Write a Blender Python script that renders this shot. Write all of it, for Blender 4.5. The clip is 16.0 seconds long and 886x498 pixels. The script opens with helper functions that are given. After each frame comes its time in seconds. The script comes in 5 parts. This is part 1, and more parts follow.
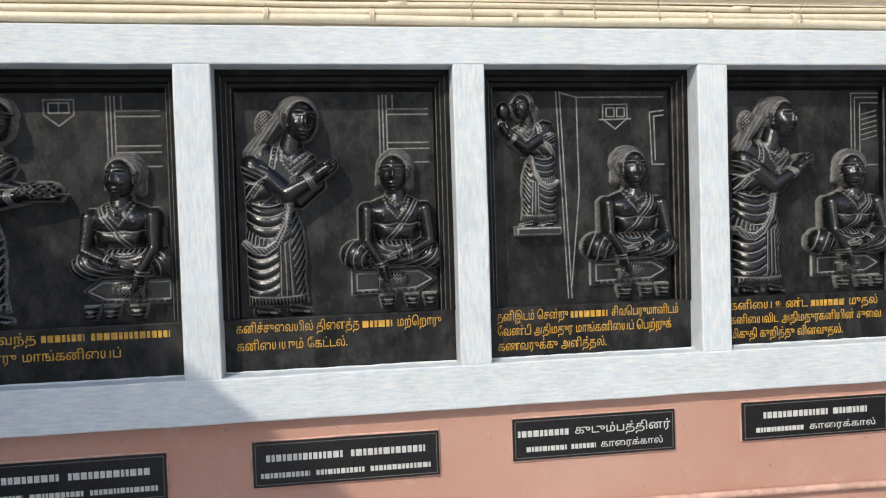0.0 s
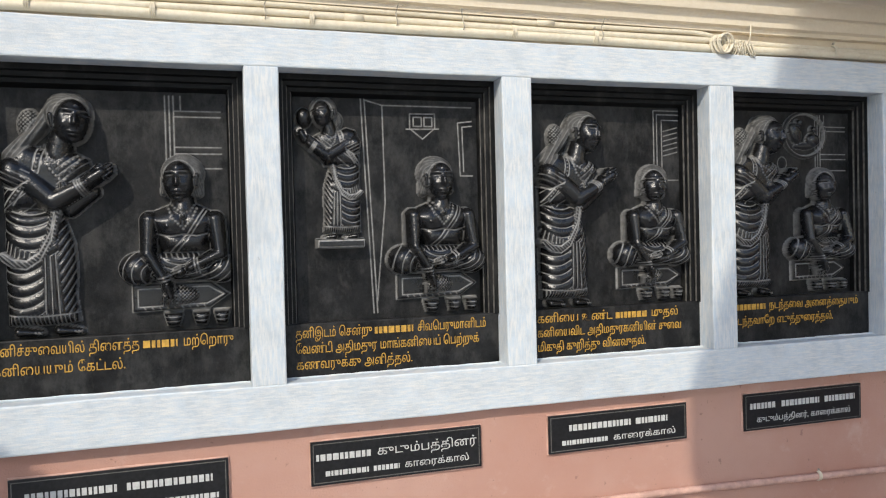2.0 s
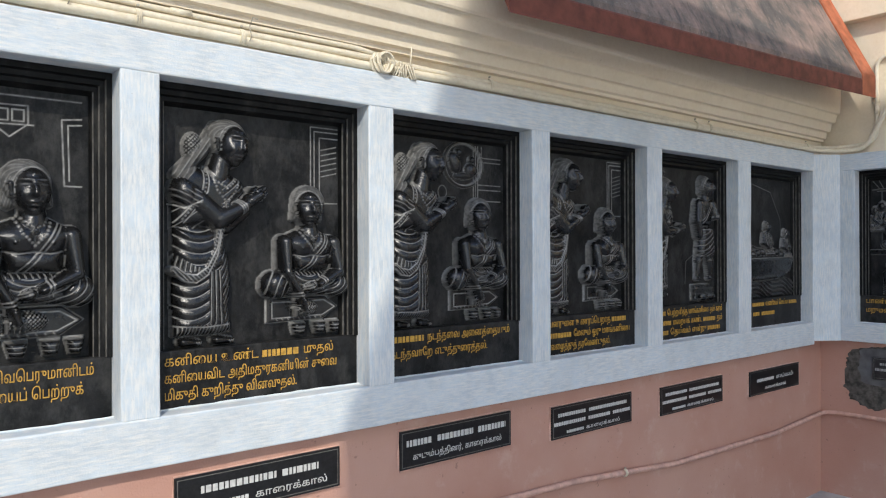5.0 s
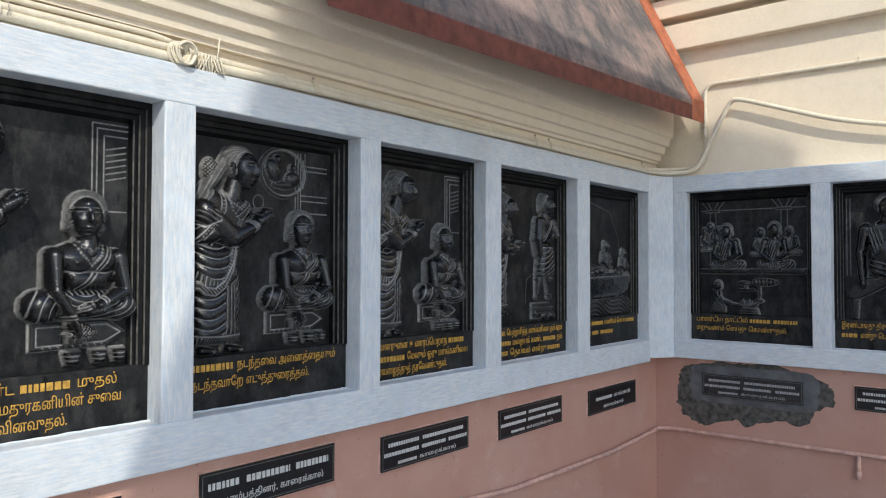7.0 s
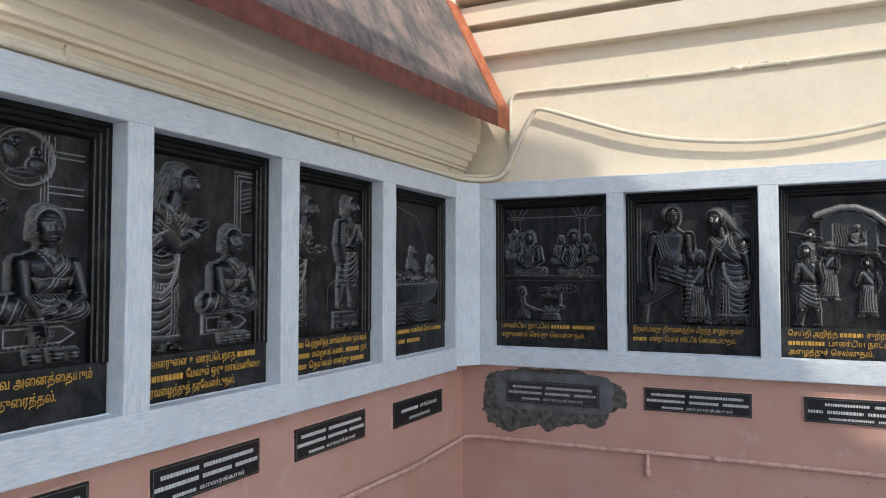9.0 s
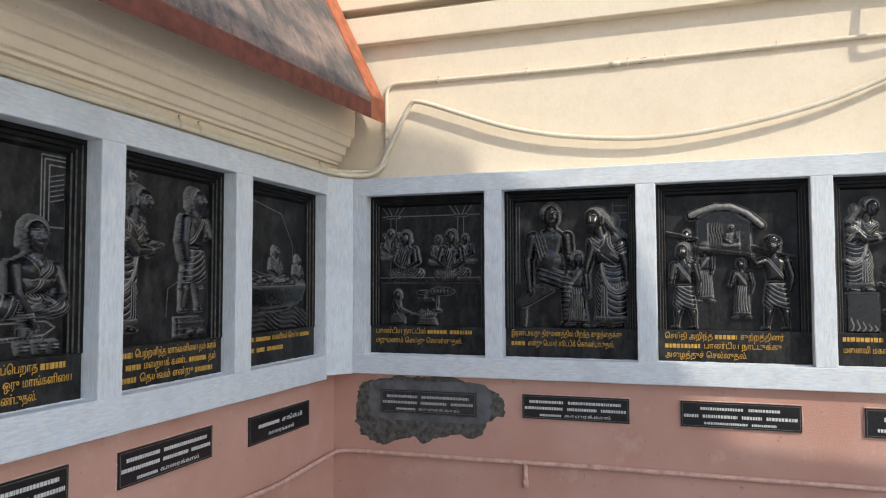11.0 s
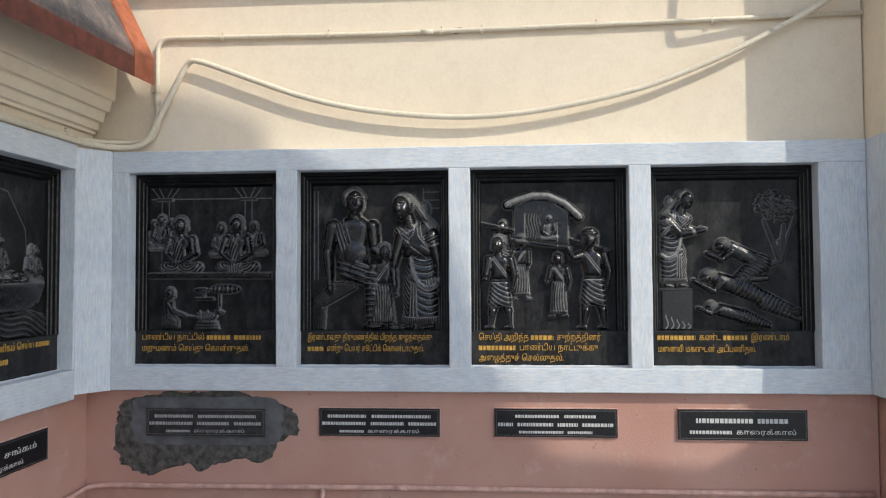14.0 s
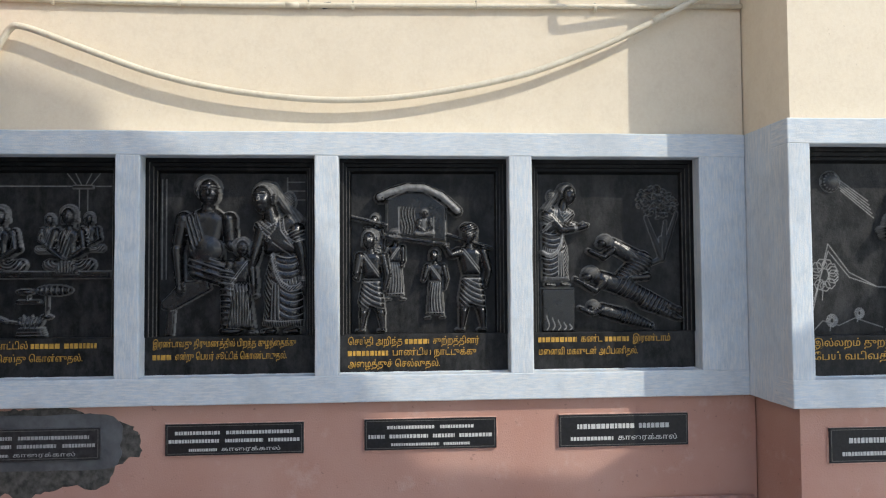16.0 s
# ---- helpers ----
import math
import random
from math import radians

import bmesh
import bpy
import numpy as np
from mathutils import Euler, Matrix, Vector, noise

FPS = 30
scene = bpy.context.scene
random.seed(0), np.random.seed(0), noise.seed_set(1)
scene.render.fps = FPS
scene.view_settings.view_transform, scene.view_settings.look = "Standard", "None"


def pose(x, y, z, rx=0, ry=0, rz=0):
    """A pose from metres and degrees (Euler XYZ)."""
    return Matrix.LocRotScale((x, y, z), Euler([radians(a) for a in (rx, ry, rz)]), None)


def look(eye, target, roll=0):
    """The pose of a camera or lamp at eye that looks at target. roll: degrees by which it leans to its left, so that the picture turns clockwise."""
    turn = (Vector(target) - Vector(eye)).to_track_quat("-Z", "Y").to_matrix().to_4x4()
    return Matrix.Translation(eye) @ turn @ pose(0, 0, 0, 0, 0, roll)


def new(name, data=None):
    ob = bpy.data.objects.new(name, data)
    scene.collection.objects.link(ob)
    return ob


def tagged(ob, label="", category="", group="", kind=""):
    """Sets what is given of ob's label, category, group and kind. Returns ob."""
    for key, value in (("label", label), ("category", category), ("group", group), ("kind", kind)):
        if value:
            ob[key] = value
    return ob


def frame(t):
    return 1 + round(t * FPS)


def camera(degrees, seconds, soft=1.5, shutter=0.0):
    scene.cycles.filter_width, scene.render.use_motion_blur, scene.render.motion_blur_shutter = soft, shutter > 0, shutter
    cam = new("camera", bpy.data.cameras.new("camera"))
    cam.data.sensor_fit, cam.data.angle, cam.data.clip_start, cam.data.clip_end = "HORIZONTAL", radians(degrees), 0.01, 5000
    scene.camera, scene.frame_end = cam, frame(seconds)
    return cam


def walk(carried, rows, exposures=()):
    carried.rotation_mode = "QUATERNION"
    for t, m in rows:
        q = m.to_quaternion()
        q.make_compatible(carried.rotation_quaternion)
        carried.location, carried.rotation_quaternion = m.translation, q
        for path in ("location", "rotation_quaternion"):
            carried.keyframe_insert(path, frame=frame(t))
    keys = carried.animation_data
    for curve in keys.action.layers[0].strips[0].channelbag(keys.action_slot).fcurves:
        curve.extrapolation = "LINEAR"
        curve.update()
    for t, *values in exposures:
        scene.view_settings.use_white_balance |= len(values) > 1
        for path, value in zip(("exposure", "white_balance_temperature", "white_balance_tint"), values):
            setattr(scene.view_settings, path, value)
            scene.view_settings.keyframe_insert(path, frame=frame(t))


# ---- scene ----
cam = camera(62.3, 16.0, soft=1.15)
PATH = [
    (0, (-5.452, -2.276, 1.535), (-5.174, -0.297, 1.478), -1.7),
    (0.5, (-5.391, -2.269, 1.531), (-5.096, -0.291, 1.481), -1.7),
    (1, (-5.305, -2.261, 1.53), (-4.961, -0.291, 1.484), -1.6),
    (1.5, (-5.237, -2.249, 1.528), (-4.805, -0.297, 1.489), -1.5),
    (2, (-5.168, -2.231, 1.532), (-4.584, -0.319, 1.496), -1.4),
    (2.5, (-5.12, -2.217, 1.533), (-4.39, -0.355, 1.506), -1.2),
    (3, (-5.12, -2.178, 1.534), (-4.192, -0.407, 1.518), -1.0),
    (3.5, (-5.125, -2.105, 1.537), (-4.036, -0.427, 1.531), -0.7),
    (4, (-5.039, -2.07, 1.543), (-3.867, -0.449, 1.541), -0.5),
    (6.5, (-4.667, -2.031, 1.562), (-3.215, -0.657, 1.6), 0.1),
    (7, (-4.594, -1.998, 1.552), (-3.06, -0.716, 1.606), 0.1),
    (7.5, (-4.536, -1.96, 1.556), (-2.925, -0.776, 1.615), 0.1),
    (8, (-4.473, -1.928, 1.552), (-2.78, -0.864, 1.619), 0.1),
    (8.5, (-4.418, -1.912, 1.55), (-2.665, -0.952, 1.621), 0.0),
    (9, (-4.362, -1.93, 1.537), (-2.56, -1.066, 1.617), -0.0),
    (11.5, (-3.902, -2.018, 1.508), (-1.975, -1.49, 1.603), -0.2),
    (12, (-3.79, -1.909, 1.511), (-1.83, -1.521, 1.603), -0.2),
    (12.5, (-3.7, -1.842, 1.499), (-1.723, -1.56, 1.596), -0.2),
    (13, (-3.616, -1.829, 1.53), (-1.627, -1.632, 1.608), -0.3),
    (13.5, (-3.541, -1.88, 1.535), (-1.549, -1.719, 1.609), -0.3),
    (14, (-3.464, -1.973, 1.533), (-1.471, -1.832, 1.606), -0.3),
    (14.5, (-3.398, -2.062, 1.57), (-1.403, -1.935, 1.62), -0.4),
    (15, (-3.324, -2.16, 1.533), (-1.328, -2.059, 1.603), -0.4),
    (15.5, (-3.254, -2.129, 1.528), (-1.255, -2.13, 1.599), -0.3),
    (16, (-3.172, -2.085, 1.519), (-1.178, -2.225, 1.595), -0.4),
]
walk(cam, [(t, look(eye, target, roll)) for t, eye, target, roll in PATH],
     exposures=[(0, 0.83, 6550, 9.5), (2, 0.81, 6450, 9.5), (4, 0.80, 6300, 9), (6.5, 0.84, 6180, 8.5), (9, 0.95, 6200, 8.5), (11.5, 1.02, 6550, 10), (13.5, 0.92, 6400, 9.5), (16, 0.88, 6200, 8.5)])

# ---- light ----
SUN_A, SUN_B, SUN_C = 0.72, 1.0, 1.0          # toward the sun: west, south, up
world = bpy.data.worlds.new("world")
scene.world = world
world.use_nodes = True
wt = world.node_tree
sky = wt.nodes.new("ShaderNodeTexSky")
sky.sky_type = "NISHITA"
sky.sun_disc = False
sky.sun_elevation = math.atan2(SUN_C, math.hypot(SUN_A, SUN_B))
sky.sun_rotation = math.atan2(-SUN_A, -SUN_B)
wt.links.new(sky.outputs[0], wt.nodes["Background"].inputs[0])
wt.nodes["Background"].inputs[1].default_value = 0.15
sun = new("sun", bpy.data.lights.new("sun", "SUN"))
sun.data.energy = 1.65
sun.data.angle = radians(0.5)
sun.data.color = (1.0, 0.92, 0.79)
sun.matrix_world = look((-10 * SUN_A, -10 * SUN_B, 10 * SUN_C), (0, 0, 0))


# ---- materials ----
def shader(name, rough=0.7, metal=0.0, spec=0.4):
    m = bpy.data.materials.new(name)
    m.use_nodes = True
    b = m.node_tree.nodes["Principled BSDF"]
    b.inputs["Roughness"].default_value = rough
    b.inputs["Metallic"].default_value = metal
    b.inputs["Specular IOR Level"].default_value = spec
    return m, m.node_tree, b


def tex(nt, scale, detail=6.0, stretch=(1, 1, 1), rough=0.6):
    co = nt.nodes.new("ShaderNodeNewGeometry")
    mp = nt.nodes.new("ShaderNodeMapping")
    mp.inputs["Scale"].default_value = stretch
    n = nt.nodes.new("ShaderNodeTexNoise")
    n.inputs["Scale"].default_value = scale
    n.inputs["Detail"].default_value = detail
    n.inputs["Roughness"].default_value = rough
    nt.links.new(co.outputs["Position"], mp.inputs["Vector"])
    nt.links.new(mp.outputs[0], n.inputs["Vector"])
    return n.outputs["Fac"]


def ramp(nt, fac, stops):
    r = nt.nodes.new("ShaderNodeValToRGB")
    e = r.color_ramp.elements
    while len(e) < len(stops):
        e.new(0.5)
    for el, (p, c) in zip(e, stops):
        el.position = p
        el.color = (*c, 1) if len(c) == 3 else c
    nt.links.new(fac, r.inputs[0])
    return r.outputs[0]


def mix(nt, a, b, fac):
    n = nt.nodes.new("ShaderNodeMix")
    n.data_type = "RGBA"
    for sock, v in ((n.inputs[6], a), (n.inputs[7], b), (n.inputs[0], fac)):
        if isinstance(v, (tuple, float, int)):
            sock.default_value = (*v, 1) if isinstance(v, tuple) else v
        else:
            nt.links.new(v, sock)
    return n.outputs[2]


def bump(nt, bsdf, fac, strength, dist):
    n = nt.nodes.new("ShaderNodeBump")
    n.inputs["Strength"].default_value = strength
    n.inputs["Distance"].default_value = dist
    nt.links.new(fac, n.inputs["Height"])
    nt.links.new(n.outputs[0], bsdf.inputs["Normal"])


def painted(name, base, worn, stain, rough=0.65, brush=(1, 1, 1), amount=0.5, depth=0.0015):
    """Hand-painted plaster: cloudy tone, brush streaks, a few stains."""
    m, nt, b = shader(name, rough)
    cloud = tex(nt, 2.2, 5)
    streak = tex(nt, 58, 6, brush, 0.7)
    fine = tex(nt, 180, 3)
    mottle = tex(nt, 11, 7, (1, 1, 1), 0.7)
    base = mix(nt, base, tuple(0.5 * (u + v) for u, v in zip(base, stain)), ramp(nt, mottle, [(0.42, (0, 0, 0)), (0.60, (1, 1, 1))]))
    c1 = mix(nt, base, worn, ramp(nt, streak, [(0.42, (0, 0, 0)), (0.62, (amount,) * 3)]))
    c2 = mix(nt, c1, stain, ramp(nt, cloud, [(0.52, (0, 0, 0)), (0.80, (0.75,) * 3)]))
    specks = tex(nt, 60, 4, (1, 1, 1), 0.7)
    c2 = mix(nt, c2, tuple(v * q for v, q in zip(stain, (0.62, 0.56, 0.50))), ramp(nt, specks, [(0.66, (0, 0, 0)), (0.78, (0.7,) * 3)]))
    nt.links.new(c2, b.inputs["Base Color"])
    add = nt.nodes.new("ShaderNodeMath")
    add.operation = "ADD"
    nt.links.new(streak, add.inputs[0])
    nt.links.new(fine, add.inputs[1])
    bump(nt, b, add.outputs[0], 0.5, depth)
    return m


FRAME_H = painted("white_paint_along", (0.57, 0.64, 0.695), (0.76, 0.75, 0.72), (0.45, 0.49, 0.52), 0.6, (0.28, 0.28, 2.2), 0.75)
FRAME_V = painted("white_paint_upright", (0.57, 0.64, 0.695), (0.76, 0.75, 0.72), (0.45, 0.49, 0.52), 0.6, (2.2, 2.2, 0.28), 0.75)
CREAM = painted("cream_paint", (0.80, 0.69, 0.52), (0.83, 0.73, 0.57), (0.72, 0.61, 0.45), 0.7, (1, 1, 1), 0.6, 0.001)
PVC = painted("cream_pipe", (0.74, 0.66, 0.50), (0.78, 0.72, 0.58), (0.60, 0.52, 0.38), 0.45, (1, 1, 1), 0.6, 0.0003)


def pink_plaster():
    m, nt, b = shader("pink_plaster", 0.75)
    cloud = tex(nt, 1.6, 6)
    blot = tex(nt, 7, 6, rough=0.7)
    spots = tex(nt, 38, 2)
    fine = tex(nt, 150, 3)
    c = mix(nt, (0.47, 0.255, 0.195), (0.52, 0.315, 0.25), ramp(nt, cloud, [(0.35, (0, 0, 0)), (0.65, (1, 1, 1))]))
    c = mix(nt, c, (0.66, 0.53, 0.46), ramp(nt, blot, [(0.58, (0, 0, 0)), (0.74, (0.3,) * 3)]))
    c = mix(nt, c, (0.26, 0.15, 0.12), ramp(nt, spots, [(0.70, (0, 0, 0)), (0.74, (0.6,) * 3)]))
    nt.links.new(c, b.inputs["Base Color"])
    add = nt.nodes.new("ShaderNodeMath")
    add.operation = "ADD"
    nt.links.new(blot, add.inputs[0])
    nt.links.new(fine, add.inputs[1])
    bump(nt, b, add.outputs[0], 0.6, 0.003)
    return m


PINK = pink_plaster()


def granite(name, carved):
    """Black granite: a dull dressed ground, figures rubbed to a polish, pale where the chisel has bruised it."""
    m, nt, b = shader(name, 0.5, 0.0, 0.2)
    cloud = tex(nt, 13, 7, (1, 1, 1), 0.7)
    broad = tex(nt, 9, 8, (1, 1, 0.6), 0.78)
    grain = tex(nt, 420, 2)
    # carved stone gets a paler tone, to carry the sheen of the sunlit field
    c = mix(nt, (0.002, 0.0022, 0.0024), (0.022, 0.022, 0.0225) if carved else (0.009, 0.009, 0.0095), ramp(nt, cloud, [(0.38, (0, 0, 0)), (0.72, (1, 1, 1))]))
    c = mix(nt, c, (0.040, 0.040, 0.041), ramp(nt, grain, [(0.60, (0, 0, 0)), (0.72, (0.4,) * 3)]))
    r = ramp(nt, cloud, [(0.3, (0.42,) * 3), (0.7, (0.60,) * 3)])
    # dust, and the grey-beige of raking sun on the border, painted as one
    dust_and_sun = ramp(nt, tex(nt, 16, 6, (1, 1, 0.35), 0.7), [(0.54, (0, 0, 0)), (0.76, (0.4,) * 3)])
    c = mix(nt, c, (0.085, 0.082, 0.076), dust_and_sun)
    if carved:
        # broad pale mottle: sun sheen put into the base colour
        c = mix(nt, c, (0.065, 0.064, 0.062), ramp(nt, broad, [(0.46, (0, 0, 0)), (0.66, (0.55,) * 3)]))
    r = mix(nt, r, (0.75, 0.75, 0.75), dust_and_sun)
    if carved:
        at = nt.nodes.new("ShaderNodeAttribute")
        at.attribute_name = "chisel"
        po = nt.nodes.new("ShaderNodeAttribute")
        po.attribute_name = "polish"
        r = mix(nt, r, ramp(nt, cloud, [(0.3, (0.19,) * 3), (0.7, (0.32,) * 3)]), po.outputs["Fac"])
        c = mix(nt, c, (0.005, 0.0051, 0.0055), ramp(nt, po.outputs["Fac"], [(0.3, (0, 0, 0)), (1.0, (0.85,) * 3)]))
        gloss = nt.nodes.new("ShaderNodeMapRange")
        gloss.inputs["To Min"].default_value, gloss.inputs["To Max"].default_value = 0.22, 0.6
        nt.links.new(po.outputs["Fac"], gloss.inputs["Value"])
        nt.links.new(gloss.outputs[0], b.inputs["Specular IOR Level"])
        worn = tex(nt, 55, 4)
        mul = nt.nodes.new("ShaderNodeMath")
        mul.operation = "MULTIPLY"
        nt.links.new(at.outputs["Fac"], mul.inputs[0])
        nt.links.new(ramp(nt, worn, [(0.3, (0.45,) * 3), (0.6, (1,) * 3)]), mul.inputs[1])
        c = mix(nt, c, (0.42, 0.415, 0.40), mul.outputs[0])
        r = mix(nt, r, (0.8, 0.8, 0.8), mul.outputs[0])
    nt.links.new(c, b.inputs["Base Color"])
    nt.links.new(r, b.inputs["Roughness"])
    bump(nt, b, tex(nt, 150, 6, (1, 1, 1), 0.75), 0.45, 0.0016)
    return m


STONE = granite("black_granite", False)
CARVED = granite("carved_black_granite", True)


def plain(name, col, rough, var=0.15, scale=30, metal=0.0, bumpy=0.0):
    m, nt, b = shader(name, rough, metal)
    dark = tuple(v * (1 - var) for v in col)
    lite = tuple(min(1, v * (1 + var)) for v in col)
    n = tex(nt, scale, 5)
    nt.links.new(mix(nt, dark, lite, ramp(nt, n, [(0.35, (0, 0, 0)), (0.65, (1, 1, 1))])), b.inputs["Base Color"])
    if bumpy:
        bump(nt, b, n, 0.6, bumpy)
    return m


GOLD = plain("yellow_lettering", (0.50, 0.29, 0.05), 0.6, 0.3, 60)
WHITE = plain("white_lettering", (0.55, 0.55, 0.53), 0.6, 0.12, 80)
PLATE = plain("polished_black_plate", (0.009, 0.009, 0.010), 0.3, 0.5, 90)
DUSTY = plain("dusty_dark_plate", (0.025, 0.025, 0.026), 0.45, 0.5, 40)
FADED = plain("faded_lettering", (0.36, 0.36, 0.35), 0.7, 0.2, 80)
BORDER = plain("engraved_border", (0.13, 0.125, 0.115), 0.7, 0.2, 90)
CEMENT = plain("raw_cement", (0.085, 0.08, 0.07), 0.9, 0.5, 30, 0, 0.003)
BED = plain("trowelled_cement", (0.11, 0.112, 0.116), 0.85, 0.25, 12, 0, 0.002)
# thin pale lines along the step edges of the stone border
STONE_LINE = plain("pale_edge_line", (0.11, 0.105, 0.095), 0.8, 0.4, 40)
# orange paint darkened to carry the shade on the fascia
ORANGE_SHADED = plain("shaded_orange_paint", (0.14, 0.042, 0.028), 0.75, 0.3, 14, 0, 0.001)
ORANGE = plain("orange_paint", (0.40, 0.125, 0.06), 0.7, 0.25, 14, 0, 0.001)
WIRE = plain("tie_wire", (0.42, 0.38, 0.30), 0.6, 0.3, 60)
PINKPIPE = plain("pink_painted_pipe", (0.58, 0.36, 0.29), 0.6, 0.18, 24, 0, 0.0006)
GROUND = plain("paved_ground", (0.43, 0.428, 0.42), 0.85, 0.3, 3, 0, 0.004)
# for the added unseen walls; kept pale to bounce light into the court
SHADE_WALL = plain("unseen_pale_wall", (0.76, 0.75, 0.72), 0.8, 0.12, 2, 0, 0.002)


def roof_mat():
    m, nt, b = shader("weathered_concrete", 0.9)
    cloud = tex(nt, 2.4, 7, (1, 1, 1), 0.7)
    streak = tex(nt, 9, 6, (1.6, 0.5, 0.5), 0.7)
    fine = tex(nt, 70, 4)
    c = mix(nt, (0.30, 0.215, 0.18), (0.105, 0.095, 0.09), ramp(nt, cloud, [(0.40, (0, 0, 0)), (0.60, (1, 1, 1))]))
    c = mix(nt, c, (0.07, 0.066, 0.064), ramp(nt, streak, [(0.52, (0, 0, 0)), (0.68, (0.9,) * 3)]))
    c = mix(nt, c, (0.42, 0.38, 0.35), ramp(nt, fine, [(0.62, (0, 0, 0)), (0.74, (0.6,) * 3)]))
    nt.links.new(c, b.inputs["Base Color"])
    add = nt.nodes.new("ShaderNodeMath")
    add.operation = "ADD"
    nt.links.new(streak, add.inputs[0])
    nt.links.new(fine, add.inputs[1])
    bump(nt, b, add.outputs[0], 0.8, 0.006)
    return m


ROOF = roof_mat()


# ---- mesh helpers ----
def link(name, me, material, parent=None, label=""):
    me.materials.append(material)
    ob = new(name, me)
    if parent is not None:
        ob.parent = parent
    if label:
        tagged(ob, label)
    return ob


def part(name, bm, material, parent=None, label="", smooth=False):
    me = bpy.data.meshes.new(name)
    bm.to_mesh(me)
    bm.free()
    if smooth:
        me.polygons.foreach_set("use_smooth", [True] * len(me.polygons))
    return link(name, me, material, parent, label)


def thing(name, m, label, category, group="", kind=""):
    ob = new(name)
    ob.matrix_world = m
    ob.empty_display_size = 0.1
    return tagged(ob, label, category, group, kind)


def box(bm, x0, x1, y0, y1, z0, z1, bevel=0.0):
    m = Matrix.LocRotScale(((x0 + x1) / 2, (y0 + y1) / 2, (z0 + z1) / 2), None, (abs(x1 - x0), abs(y1 - y0), abs(z1 - z0)))
    made = bmesh.ops.create_cube(bm, size=1, matrix=m)
    if bevel:
        edges = list({e for v in made["verts"] for e in v.link_edges})
        bmesh.ops.bevel(bm, geom=edges, offset=bevel, segments=2, affect="EDGES", profile=0.5)
    return bm


def prism(bm, ring_a, ring_b):
    """A solid between two matching rings of points."""
    a = [bm.verts.new(p) for p in ring_a]
    b = [bm.verts.new(p) for p in ring_b]
    n = len(a)
    bm.faces.new(a[::-1])
    bm.faces.new(b)
    for i in range(n):
        bm.faces.new((a[i], a[(i + 1) % n], b[(i + 1) % n], b[i]))
    return bm


def uneven(bm, cuts, amount, axis):
    """Cuts the long edges and shifts the surface a little, as by hand."""
    long = [e for e in bm.edges if abs((e.verts[0].co - e.verts[1].co)[axis]) > 0.15]
    bmesh.ops.subdivide_edges(bm, edges=long, cuts=cuts, use_grid_fill=True)
    for v in bm.verts:
        q = v.co * 5.0
        v.co += Vector((noise.noise(q), noise.noise(q + Vector((9, 0, 0))), noise.noise(q + Vector((0, 9, 0))))) * amount
    return bm


def tube(bm, pts, r, seg=10):
    pts = [Vector(p) for p in pts]
    rings = []
    for i, p in enumerate(pts):
        d = (pts[min(i + 1, len(pts) - 1)] - pts[max(i - 1, 0)]).normalized()
        u = d.cross(Vector((0.31, 0.2, 0.93))).normalized()
        v = d.cross(u)
        rings.append([bm.verts.new(p + r * (math.cos(k * math.tau / seg) * u + math.sin(k * math.tau / seg) * v)) for k in range(seg)])
    for a, b in zip(rings, rings[1:]):
        for k in range(seg):
            bm.faces.new((a[k], a[(k + 1) % seg], b[(k + 1) % seg], b[k]))
    bm.faces.new(rings[0][::-1])
    bm.faces.new(rings[-1])
    return bm


def rounded(pts, r=0.06, n=5):
    """A polyline with its corners rounded."""
    pts = [Vector(p) for p in pts]
    out = [pts[0]]
    for a, b, c in zip(pts, pts[1:], pts[2:]):
        p, q = b + (a - b).normalized() * min(r, (a - b).length * 0.45), b + (c - b).normalized() * min(r, (c - b).length * 0.45)
        for k in range(n + 1):
            t = k / n
            out.append((1 - t) ** 2 * p + 2 * t * (1 - t) * b + t * t * q)
    out.append(pts[-1])
    return out


# ---- the setting ----
Z_TOP, Z_BOT, F_TOP, F_BOT = 2.045, 1.10, 2.15, 0.985
A_PANELS = [(-6.655, -5.928), (-5.818, -5.086), (-4.984, -4.272), (-4.167, -3.475), (-3.372, -2.682), (-2.574, -1.890), (-1.771, -1.050), (-0.914, -0.145)]
B_PANELS = [(0.185, 0.919), (1.022, 1.755), (1.857, 2.600), (2.702, 3.458)]
C_PANELS = [(0.095, 0.83)]
JOG, STEP = 3.672, 0.352
WALL_A = pose(0, 0, 0)
WALL_B = pose(0, 0, 0, 0, 0, -90)
WALL_C = pose(-STEP, -JOG, 0, 0, 0, -90)

bm = bmesh.new()
bmesh.ops.create_grid(bm, x_segments=1, y_segments=1, size=200)
tagged(part("ground", bm, GROUND), "pale paved courtyard ground, worn and dusty", "ground", kind="structure")


def wall(name, m, x0, x1, lab_low, lab_up, thick=0.40):
    """Pink plinth wall, the wall behind the niches, and the cream wall above."""
    bm = bmesh.new()
    box(bm, x0, x1, 0.04, thick, -0.05, 0.998)
    low = part(name + "_lower", bm, PINK)
    bm = bmesh.new()
    box(bm, x0, x1, 0.147, thick, 1.0, 2.13)
    mid = part(name + "_niche", bm, FRAME_V)
    bm = bmesh.new()
    box(bm, x0, x1, CREAM_AT[name], thick, 2.132, 5.2)
    up = part(name + "_upper", bm, CREAM)
    for ob, lab in ((low, lab_low), (mid, "pale plastered wall behind the stone panels"), (up, lab_up)):
        ob.matrix_world = m
        tagged(ob, lab, "wall", kind="structure")


CREAM_AT = {"wall_north": 0.045, "wall_east": 0.10, "wall_south_east": 0.06}
